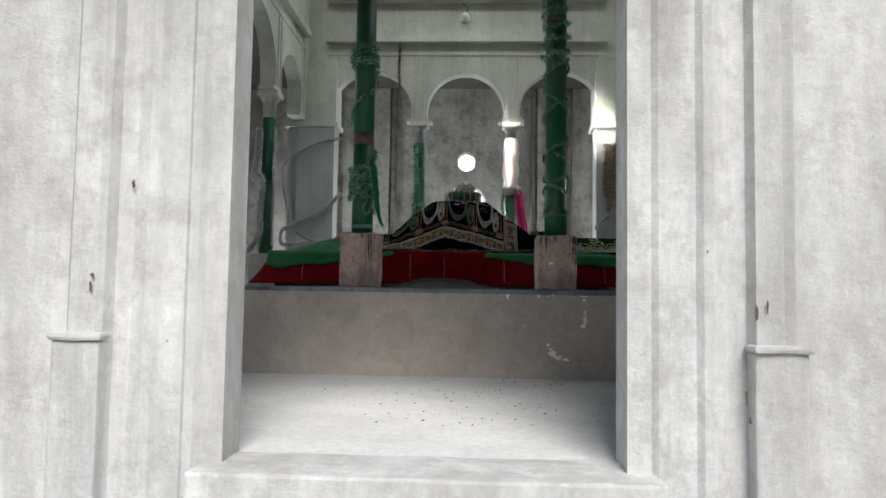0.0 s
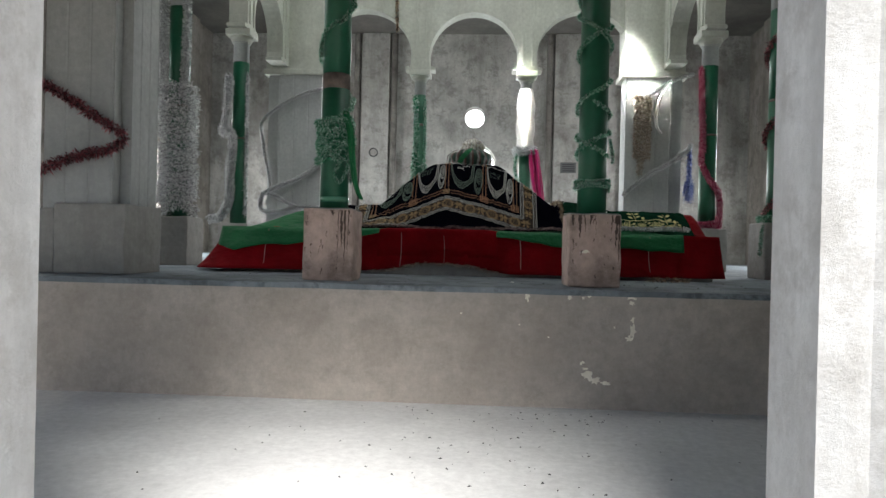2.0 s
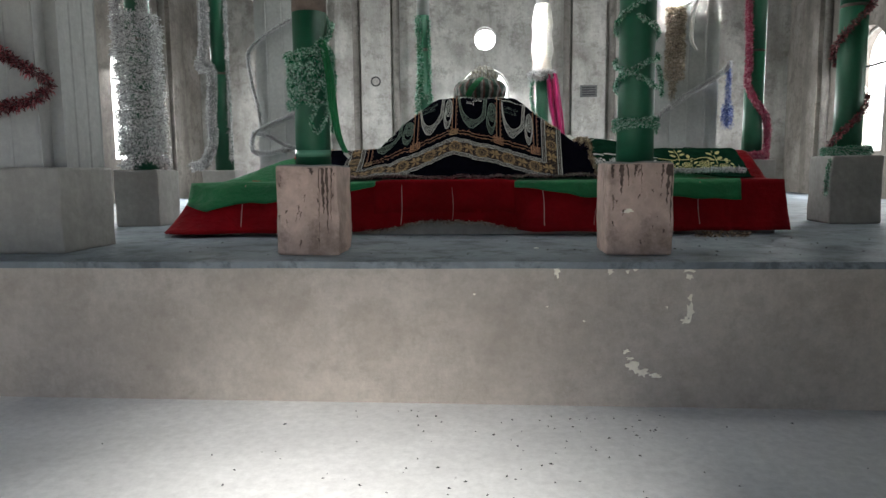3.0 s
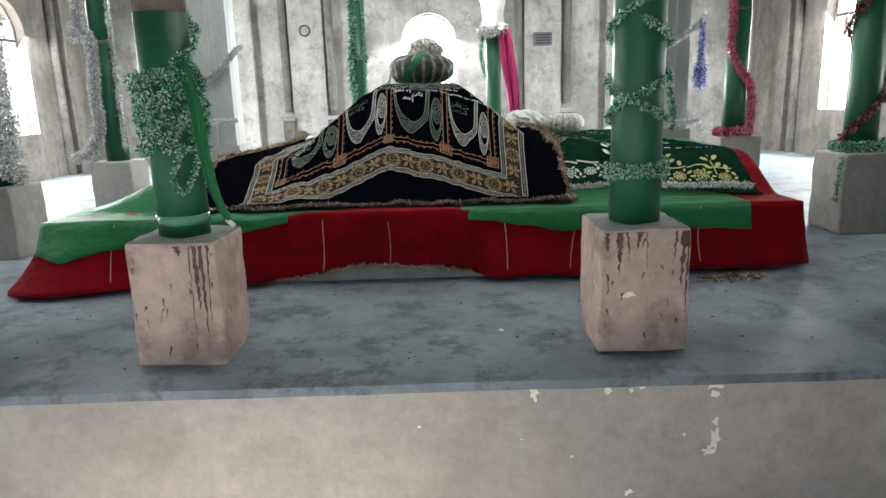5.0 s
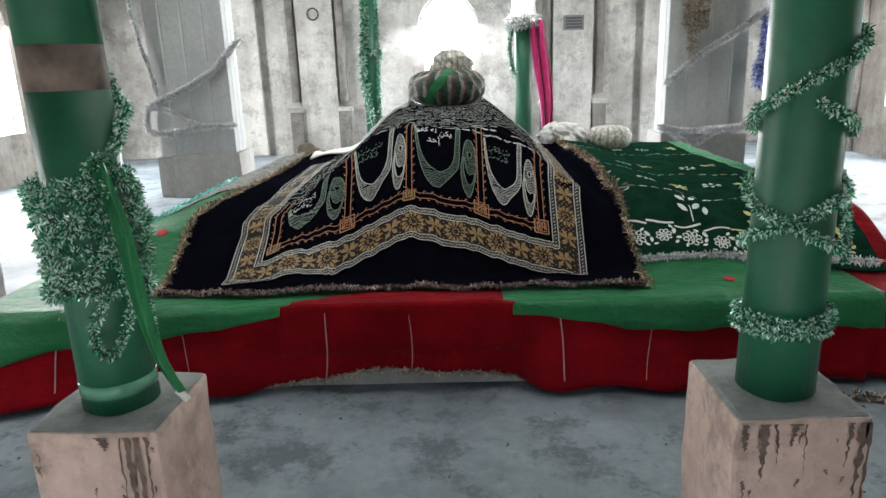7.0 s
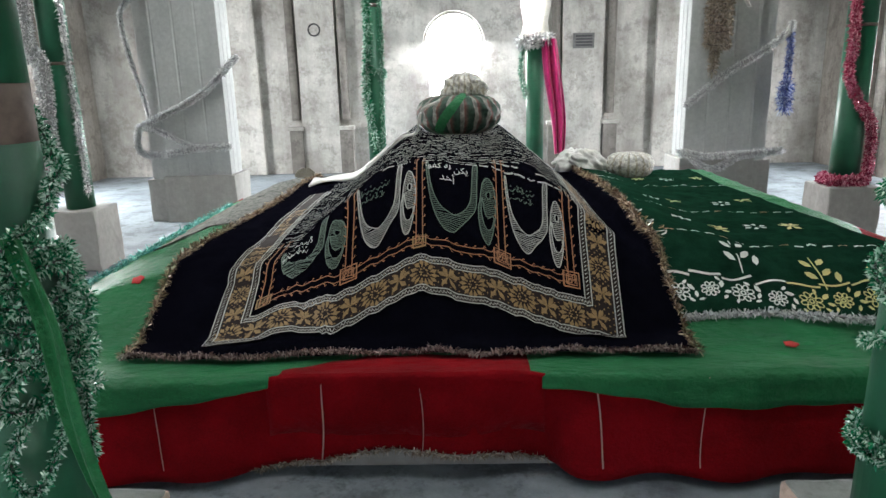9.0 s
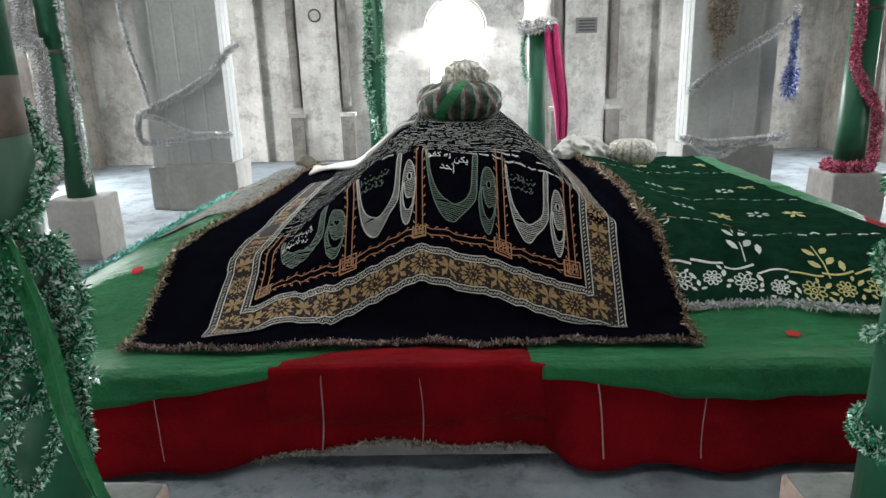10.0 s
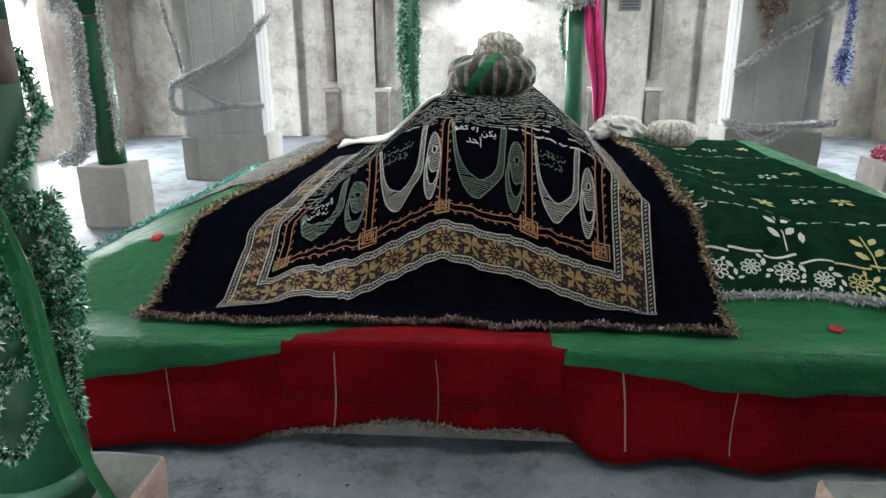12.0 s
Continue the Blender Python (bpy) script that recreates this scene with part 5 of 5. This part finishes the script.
garland(helix(1.81, PF - 0.03, 0.075, 2.72, 1.95, 15, 0.0, 150, 0.012, 46), 0.03, 1500, 0.026, T_BROWN, 46, "faded bronze tinsel coiled into a bunch on a pier", "", 0.006)
garland([(1.80, PF - 0.04, 1.97), (1.79, PF - 0.04, 1.86), (1.78, PF - 0.04, 1.76)], 0.055, 3600, 0.026, T_BROWN, 54, "faded bronze tinsel end hanging on a pier", "", 0.006)
rope([(2.42, PF + 0.03, 3.0), (2.30, PF - 0.03, 2.96), (2.15, PF - 0.03, 2.90), (1.97, PF - 0.03, 2.77), (1.72, PF - 0.02, 2.61)], 0.032, T_SILVER, 47, SP, "silver garlands")
hanging_cloth("cotton_scarf", [(2.11, PF - 0.05, 2.88), (1.99, PF - 0.05, 2.67), (1.97, PF - 0.05, 2.38), (2.03, PF - 0.05, 2.25)], 0.05, M_WHITECL, "white cotton scarf hanging from a pier garland", 1, 0.01, "scarf")
# red garlands on the front pier
for k, line in enumerate(([(-2.17, 4.86, 1.40), (-2.30, 4.83, 1.48), (-2.49, 4.83, 1.60), (-2.84, 4.84, 1.79), (-3.8, 4.9, 2.35), (OUT_W + 0.09, 4.9, 3.0)], [(-2.17, 4.86, 1.37), (-2.24, 4.83, 1.31), (-2.43, 4.83, 1.27), (-2.85, 4.84, 1.16), (-3.8, 4.9, 1.25), (OUT_W + 0.09, 4.9, 1.7)])):
    garland(line, 0.045, 1400, 0.032, T_RED, 50 + k, "dull red tinsel garland tied from a pier to the wall", "red garlands")

# hems of the covers
def hem(points, radius, per_metre, blade, material, seed, parent, name="fringe"):
    return tinsel_mesh(name, points, radius, per_metre, blade, material, seed, 0.0035, parent=parent)


fr = []
for i in range(60):
    u = i / 59
    x, y = black_edge(BX0 + (BX1 - BX0) * u, BY0, u, 0)
    fr.append((x, y - 0.004, black_z(x, y) + 0.008 + 0.010 * max(0, math.sin(u * 40 + 2 * math.sin(u * 9)))))
hem(fr, 0.007, 2600, 0.011, T_MAROON, 60, black)
for u, seed in ((0.0, 61), (1.0, 62)):
    line = []
    for j in range(50):
        v = j / 49
        x, y = black_edge(BX0 + (BX1 - BX0) * u, BY0 + (BY1 - BY0) * v, u, v)
        line.append((x, y, black_z(x, y) + 0.008))
    hem(line, 0.014, 1500, 0.022, T_GOLD, seed, black)
garland([(x, 6.07 + 0.05 * math.sin((x - 0.36) / 0.97 * 4.0) - 0.07 * (x - 0.36) / 0.97 - 0.012, dk_z(x, 6.07) + 0.010) for x in [0.46 + 0.06 * i for i in range(15)]], 0.010, 3600, 0.016, T_SILVER, 63, "silver tinsel fringe laid along the green cover", "silver garlands")
hem(SKIRT_FRINGE, 0.006, 1500, 0.014, T_BROWN, 65, skirt)
line = [(-1.90, 5.9 + 0.1 * i, green_z(-1.90, 5.9 + 0.1 * i) + 0.012) for i in range(6, 28)]
hem(line, 0.016, 1200, 0.026, tinsel("teal_tinsel", (0.40, 0.85, 0.80), (0.02, 0.25, 0.22)), 64, satin)

# ---- turbans and cloth bundles ----
def turban(x, y, z, rx, h, lobes, material, label, band=None, twist=0.5, seed=0):
    base = empty("turban", (x, y, z))
    bm = bmesh.new()
    segs, rings = 72, 16
    loops = []
    for j in range(rings + 1):
        a = -math.pi / 2 + math.pi * j / rings
        loop = []
        for i in range(segs):
            th = 6.2832 * i / segs
            fold = 1 + 0.045 * math.sin(lobes * (th + twist * a)) + 0.02 * noise.noise(Vector((th * 2, a * 3, seed)))
            rr = rx * max(0.02, (abs(math.cos(a)) ** 0.48)) * fold
            loop.append(bm.verts.new((rr * math.cos(th), rr * math.sin(th) * 0.92, h / 2 + h / 2 * math.sin(a) * (1 if a < 0 else 0.95))))
        loops.append(loop)
    for a, b in zip(loops, loops[1:]):
        for i in range(segs):
            bm.faces.new((a[i], a[(i + 1) % segs], b[(i + 1) % segs], b[i]))
    part("wrap", bm, material, base, smooth=True)
    if band:
        for th0, w, bmats in band:
            bm = bmesh.new()
            prev = None
            for j in range(1, rings):
                a = -math.pi / 2 + math.pi * j / rings
                row = []
                for k in range(5):
                    th = th0 + (k / 4 - 0.5) * w + 0.35 * a
                    rr = rx * 1.05 * abs(math.cos(a)) ** 0.48
                    row.append(bm.verts.new((rr * math.cos(th), rr * math.sin(th) * 0.92, h / 2 + h / 2 * 1.03 * math.sin(a))))
                if prev:
                    for k in range(4):
                        bm.faces.new((prev[k], prev[k + 1], row[k + 1], row[k]))
                prev = row
            part("band", bm, bmats, base, smooth=True)
    return tagged(base, label, "turban", "turbans on the graves")


def striped(name, a, b, c):
    m, nt, bs = mat(name)
    tc = nt.nodes.new("ShaderNodeTexCoord")
    gr = nt.nodes.new("ShaderNodeTexGradient")
    gr.gradient_type = "RADIAL"
    link(nt, tc.outputs["Object"], gr.inputs["Vector"])
    mul = nt.nodes.new("ShaderNodeMath")
    mul.operation = "MULTIPLY"
    mul.inputs[1].default_value = 17
    link(nt, gr.outputs["Fac"], mul.inputs[0])
    fr_ = nt.nodes.new("ShaderNodeMath")
    fr_.operation = "FRACT"
    link(nt, mul.outputs[0], fr_.inputs[0])
    col = ramp(nt, fr_.outputs[0], [(0.0, a), (0.32, a), (0.36, b), (0.6, b), (0.66, c), (0.95, a)])
    sp = ramp(nt, noise_tex(nt, 45, 4, 0.7), [(0.4, (0.45, 0.45, 0.45)), (0.65, (1.25, 1.25, 1.25))])
    link(nt, mix(nt, 1.0, col, sp, "MULTIPLY"), bs.inputs["Base Color"])
    bs.inputs["Roughness"].default_value = 0.6
    return m


M_TURBAN = striped("turban_stripes", (0.018, 0.06, 0.038), (0.30, 0.30, 0.27), (0.18, 0.06, 0.05))
TZ = black_z(-0.27, 7.25) + 0.004
tb = turban(-0.27, 7.25, TZ, 0.20, 0.19, 15, M_TURBAN, "large striped green and silver turban on the black grave", [(-1.85, 0.28, M_SATIN)])


def bundle(x, y, z, rx, ry, h, material, label, seed, folds=9, cat="cloth", name="crumpled_cloth"):
    bm = bmesh.new()
    bmesh.ops.create_icosphere(bm, subdivisions=5, radius=1.0)
    for v in bm.verts:
        n = noise.noise(v.co * 2.2 + Vector((seed, 0, 0)))
        r_ = math.sin(folds * math.atan2(v.co.y, v.co.x) + 4 * v.co.z + 3 * n)
        k = 1 + 0.22 * n - 0.16 * abs(r_) ** 1.5 + 0.06 * noise.noise(v.co * 5 + Vector((0, seed, 0)))
        zz = v.co.z * k
        v.co = Vector((v.co.x * k * rx, v.co.y * k * ry, max(-0.35, zz) * h / 1.4 + 0.35 * h / 1.4))
    ob = tagged(part(name, bm, material, smooth=True), label, cat)
    ob.location = (x, y, z)
    return ob


M_STRIPE = striped("white_gold_stripes", (0.66, 0.64, 0.58), (0.50, 0.46, 0.36), (0.72, 0.70, 0.66))
bundle(-0.245, 7.25, TZ + 0.168, 0.112, 0.09, 0.125, M_STRIPE, "knotted white and gold cloth on top of the turban", 3)
bundle(0.52, 8.35, black_z(0.45, 8.35) - 0.005, 0.17, 0.12, 0.15, M_WHITECL, "crumpled white cloth lying on the grave", 7, 5)
turban(0.86, 8.40, dk_z(0.86, 8.40) - 0.01, 0.155, 0.17, 13, M_STRIPE, "pleated beige striped turban on the green grave", None, 1.4, 4)
bm = bmesh.new()
prev = None
for i in range(19):
    u = i / 18
    row = [bm.verts.new((-1.22 + 0.62 * u, 8.10 + 0.34 * v + 0.03 * math.sin(u * 7), black_z(-1.22 + 0.62 * u, 8.10 + 0.34 * v) + 0.014 + 0.02 * max(0, math.sin(u * 9 + v * 3)))) for v in (0, 0.25, 0.5, 0.75, 1.0)]
    if prev:
        for k in range(4):
            bm.faces.new((prev[k], row[k], row[k + 1], prev[k + 1]))
    prev = row
pc = tagged(part("white_kerchief", bm, M_WHITECL, smooth=True), "folded white cotton kerchief lying on the cover", "kerchief")
m = pc.modifiers.new("thickness", "SOLIDIFY")
m.thickness = 0.012
cord_path = smooth_line([(-0.36, 7.10, TZ + 0.16), (-0.44, 7.08, TZ + 0.12), (-0.47, 7.10, TZ + 0.02), (-0.55, 7.2, black_z(-0.55, 7.2) + 0.02), (-0.72, 7.5, black_z(-0.72, 7.5) + 0.02), (-0.82, 7.9, black_z(-0.82, 7.9) + 0.03)])
tagged(part("cord", tube_bm(cord_path, 0.007, 6), M_WHITECL, smooth=True), "white cotton cord trailing from the turban", "cord")

def pleated_fan(x, y, z, r):
    bm = bmesh.new()
    ring = []
    for i in range(25):
        a = math.pi * (0.08 + 0.84 * i / 24)
        rr_ = r * (1.0 if i % 2 else 0.93)
        ring.append((bm.verts.new((x + 0.12 * r * math.cos(a), y - 0.004, z)), bm.verts.new((x + rr_ * math.cos(a), y + (0.012 if i % 2 else -0.012), z + rr_ * math.sin(a)))))
    for (a0, a1), (b0, b1) in zip(ring, ring[1:]):
        bm.faces.new((a0, b0, b1, a1))
    ob = tagged(part("turban_fan", bm, M_BEIGECL), "pleated beige cloth fan standing on a grave", "cloth fan")
    fm = ob.modifiers.new("thickness", "SOLIDIFY")
    fm.thickness = 0.004


pleated_fan(-1.35, 8.62, green_z(-1.35, 8.62) + 0.004, 0.085)

# ---- small fixtures ----
vent = tagged(part("wall_vent", box_bm(-0.13, 0.13, -0.02, 0.0, -0.09, 0.09, 0.006), M_VENT), "small grey louvred wall vent", "vent")
vent.location = (1.305, OUT_N - 0.094, 2.18)
for k in range(4):
    part("slat", box_bm(-0.10, 0.10, -0.028, -0.019, -0.065 + 0.036 * k, -0.045 + 0.036 * k), M_DARK, vent)
ringp = [Vector((-2.01 + 0.07 * math.cos(6.2832 * i / 24), OUT_N - 0.097, 2.39 + 0.07 * math.sin(6.2832 * i / 24))) for i in range(25)]
tagged(part("conduit_box", tube_bm(ringp, 0.010, 6), M_DARK), "round outline of an electrical box in the wall", "conduit box")
lampb = tagged(part("lamp_holder", lathe([(0.075, 0), (0.07, 0.012), (0.035, 0.02), (0.035, 0.06), (0.04, 0.07), (0.055, 0.11), (0.03, 0.15)], 20), M_PLASTIC, smooth=True), "white bulb holder on the tower wall", "lamp holder")
lampb.matrix_world = pose(AX - 0.02, BACK - 0.102, 4.62, 90, 0, 0)
tagged(part("cable", tube_bm(smooth_line([(AX - 0.02, BACK - 0.108, 4.69), (AX + 0.02, BACK - 0.108, 4.78), (AX - 0.06, BACK - 0.108, 4.85)]), 0.006, 5), M_DARK), "dark cable running up the tower wall", "cable")
garland([(AX - 0.98, BACK - 0.13, 4.25), (AX - 0.99, BACK - 0.13, 3.9), (AX - 0.98, BACK - 0.13, 3.55)], 0.02, 700, 0.035, T_GOLD, 70, "thin gold and red tinsel hanging under the cornice", "", 0.006)

# specks of sunlight painted as pale shapes on the platform front and a pedestal
rr = random.Random(9)


def fleck(x, y, z, w, h, seed, facing=-1):
    r2 = random.Random(seed)
    n = 14
    bm = bmesh.new()
    ring = []
    for i in range(n):
        a = 6.2832 * i / n
        k = r2.uniform(0.4, 1.25)
        ring.append(bm.verts.new((x + w / 2 * k * math.cos(a), y, z + h / 2 * k * math.sin(a))))
    bm.faces.new(ring)
    ext = bmesh.ops.extrude_face_region(bm, geom=list(bm.faces))
    bmesh.ops.translate(bm, vec=(0, -0.003, 0), verts=[g for g in ext["geom"] if isinstance(g, bmesh.types.BMVert)])
    return tagged(part("sun_fleck", bm, M_SUNFLECK), "pale fleck of sunlight painted on the platform front", "plaster patch", "bare patches", "stuff")


for k, (x, z, w, h) in enumerate(((0.40, 0.17, 0.07, 0.05), (0.44, 0.145, 0.06, 0.035), (0.49, 0.135, 0.06, 0.022), (0.37, 0.235, 0.03, 0.022), (0.385, 0.205, 0.03, 0.016), (0.62, 0.40, 0.035, 0.075), (0.605, 0.365, 0.04, 0.03), (0.62, 0.46, 0.02, 0.03), (0.61, 0.575, 0.055, 0.03), (0.615, 0.545, 0.03, 0.025), (0.085, 0.565, 0.03, 0.055), (0.30, 0.565, 0.03, 0.028), (0.40, 0.575, 0.025, 0.015), (0.37, 0.565, 0.015, 0.02), (0.53, 0.42, 0.012, 0.012), (0.20, 0.36, 0.012, 0.01), (-0.25, 0.47, 0.012, 0.008), (0.05, 0.42, 0.014, 0.008))):
    fleck(x, EDGE - 0.001, z, w, h, 100 + k)
fleck(0.40, FRONT - 0.141, 0.80, 0.055, 0.02, 130)

# crumbs and droppings on the floors
rr = random.Random(4)
v, f = [], []
for k in range(260):
    if k < 170:
        x, y, z = rr.gauss(-0.15, 0.55), rr.uniform(3.0, 4.55), 0.001
    else:
        x, y, z = rr.uniform(-1.6, 1.8), rr.uniform(4.75, 5.6), TOP + 0.003
    s, a = rr.uniform(0.003, 0.009), rr.uniform(0, 3.14)
    i = len(v)
    c, sn = math.cos(a) * s, math.sin(a) * s
    v += [(x - c, y - sn, z), (x + sn * 0.4, y - c * 0.4, z), (x + c, y + sn, z), (x - sn * 0.4, y + c * 0.4, z), (x, y, z + s * 0.6)]
    f += [(i, i + 1, i + 4), (i + 1, i + 2, i + 4), (i + 2, i + 3, i + 4), (i + 3, i, i + 4)]
tagged(loose("crumbs", v, f, M_DARK), "dark crumbs and droppings scattered on the cement floor", "crumbs", kind="stuff")

# dark drips run down from the tops of the front pedestals, and pits in the portal plaster
def drip(x, y, z_top, length, width, seed, material, parent, name="drip_stain"):
    r2 = random.Random(seed)
    n, width, lean = 18, width * 0.62, r2.uniform(-0.01, 0.01)
    left, right = [], []
    for i in range(n + 1):
        t = i / n
        w = width * (1 - 0.85 * t) * r2.uniform(0.35, 1.5)
        c = x + lean * t + r2.uniform(-0.003, 0.003)
        left.append((c - w / 2, y, z_top - length * t))
        right.append((c + w / 2, y, z_top - length * t))
    v = left + right
    f = [(i, i + 1, n + 2 + i, n + 1 + i) for i in range(n)]
    return loose(name, v, f, material, parent)


M_DUST = plaster("grey_dust", (0.34, 0.35, 0.34), (0.24, 0.25, 0.245), (0.12, 0.12, 0.115), 0.0, 0.95, 0.5, 0.5, 6.0, 0.5)
M_DRIP = plain("drip_soot", (0.12, 0.085, 0.07), 0.9, 0.0, 0.5, 60)
front_cols = [o for o in scene.objects if o.name.startswith("column") and o.type == "EMPTY" and abs(o.location.y - FRONT) < 0.01]
rr = random.Random(12)
for c in front_cols:
    spots = ((0.075, 0.20, 0.03), (0.095, 0.30, 0.018), (0.02, 0.03, 0.05), (0.115, 0.24, 0.012), (0.06, 0.36, 0.008)) if c.location.x < 0 else ((-0.12, 0.06, 0.03), (-0.08, 0.13, 0.028), (-0.06, 0.09, 0.014), (-0.02, 0.05, 0.03), (0.115, 0.17, 0.035), (0.09, 0.10, 0.016), (0.125, 0.26, 0.02), (0.0, 0.12, 0.007))
    for k, (dx, ln, w) in enumerate(spots):
        drip(dx, -0.1445, 0.386, ln, w, 300 + k, M_DRIP, c)
    for k in range(16):
        drip(rr.uniform(-0.128, 0.128), -0.1445, rr.uniform(0.06, 0.38), rr.uniform(0.01, 0.05), rr.uniform(0.006, 0.016), 400 + k, M_DRIP, c)
    part("dust_top", worn_block(-0.135, 0.135, -0.135, 0.135, 0.33, 0.399, 31 if c.location.x > 0 else 30), M_DUST, c, "grey dusty top of the pedestal")
for k, (x, z, w, h) in enumerate(((-1.46, 0.60, 0.012, 0.055), (-1.455, 0.64, 0.016, 0.02), (-1.58, 0.40, 0.02, 0.012), (-1.50, 0.30, 0.012, 0.012), (-1.54, 0.33, 0.01, 0.01), (-1.34, 0.96, 0.016, 0.03), (0.765, 0.55, 0.012, 0.07), (0.80, 0.57, 0.008, 0.05), (0.73, 0.28, 0.01, 0.06), (0.74, 0.20, 0.012, 0.03), (0.77, 0.10, 0.014, 0.02), (0.62, 0.75, 0.008, 0.012), (-1.2, 0.42, 0.01, 0.008), (0.86, 0.86, 0.012, 0.012))):
    bm = bmesh.new()
    r2 = random.Random(500 + k)
    y = {True: 2.2155, False: 2.246}[abs(x - AX + 0.03) < 1.16 and abs(x - AX + 0.03) > 1.02]
    ring = [bm.verts.new((x + w / 2 * r2.uniform(0.5, 1.2) * math.cos(6.2832 * i / 9), y, z + h / 2 * r2.uniform(0.5, 1.2) * math.sin(6.2832 * i / 9))) for i in range(9)]
    bm.faces.new(ring)
    part("plaster_pit", bm, M_DRIP, portal)

garland([(0.92, 5.60, TOP + 0.015), (1.0, 5.56, TOP + 0.018), (1.06, 5.60, TOP + 0.015), (1.14, 5.57, TOP + 0.018), (1.20, 5.60, TOP + 0.015)], 0.012, 900, 0.02, T_GOLD, 80, "dried bronze tinsel dropped on the raised floor", "", 0.005)
bm = bmesh.new()
bmesh.ops.create_icosphere(bm, subdivisions=2, radius=0.012)
for vv in bm.verts:
    vv.co = Vector((vv.co.x, vv.co.y * 0.8, vv.co.z * 0.3)) * (1 + 0.3 * noise.noise(vv.co * 90))
pebble = tagged(part("paper_scrap", bm, M_PLASTIC, smooth=True), "small white scrap lying on the raised floor", "scrap")
pebble.location = (0.029, 5.04, TOP + 0.005)
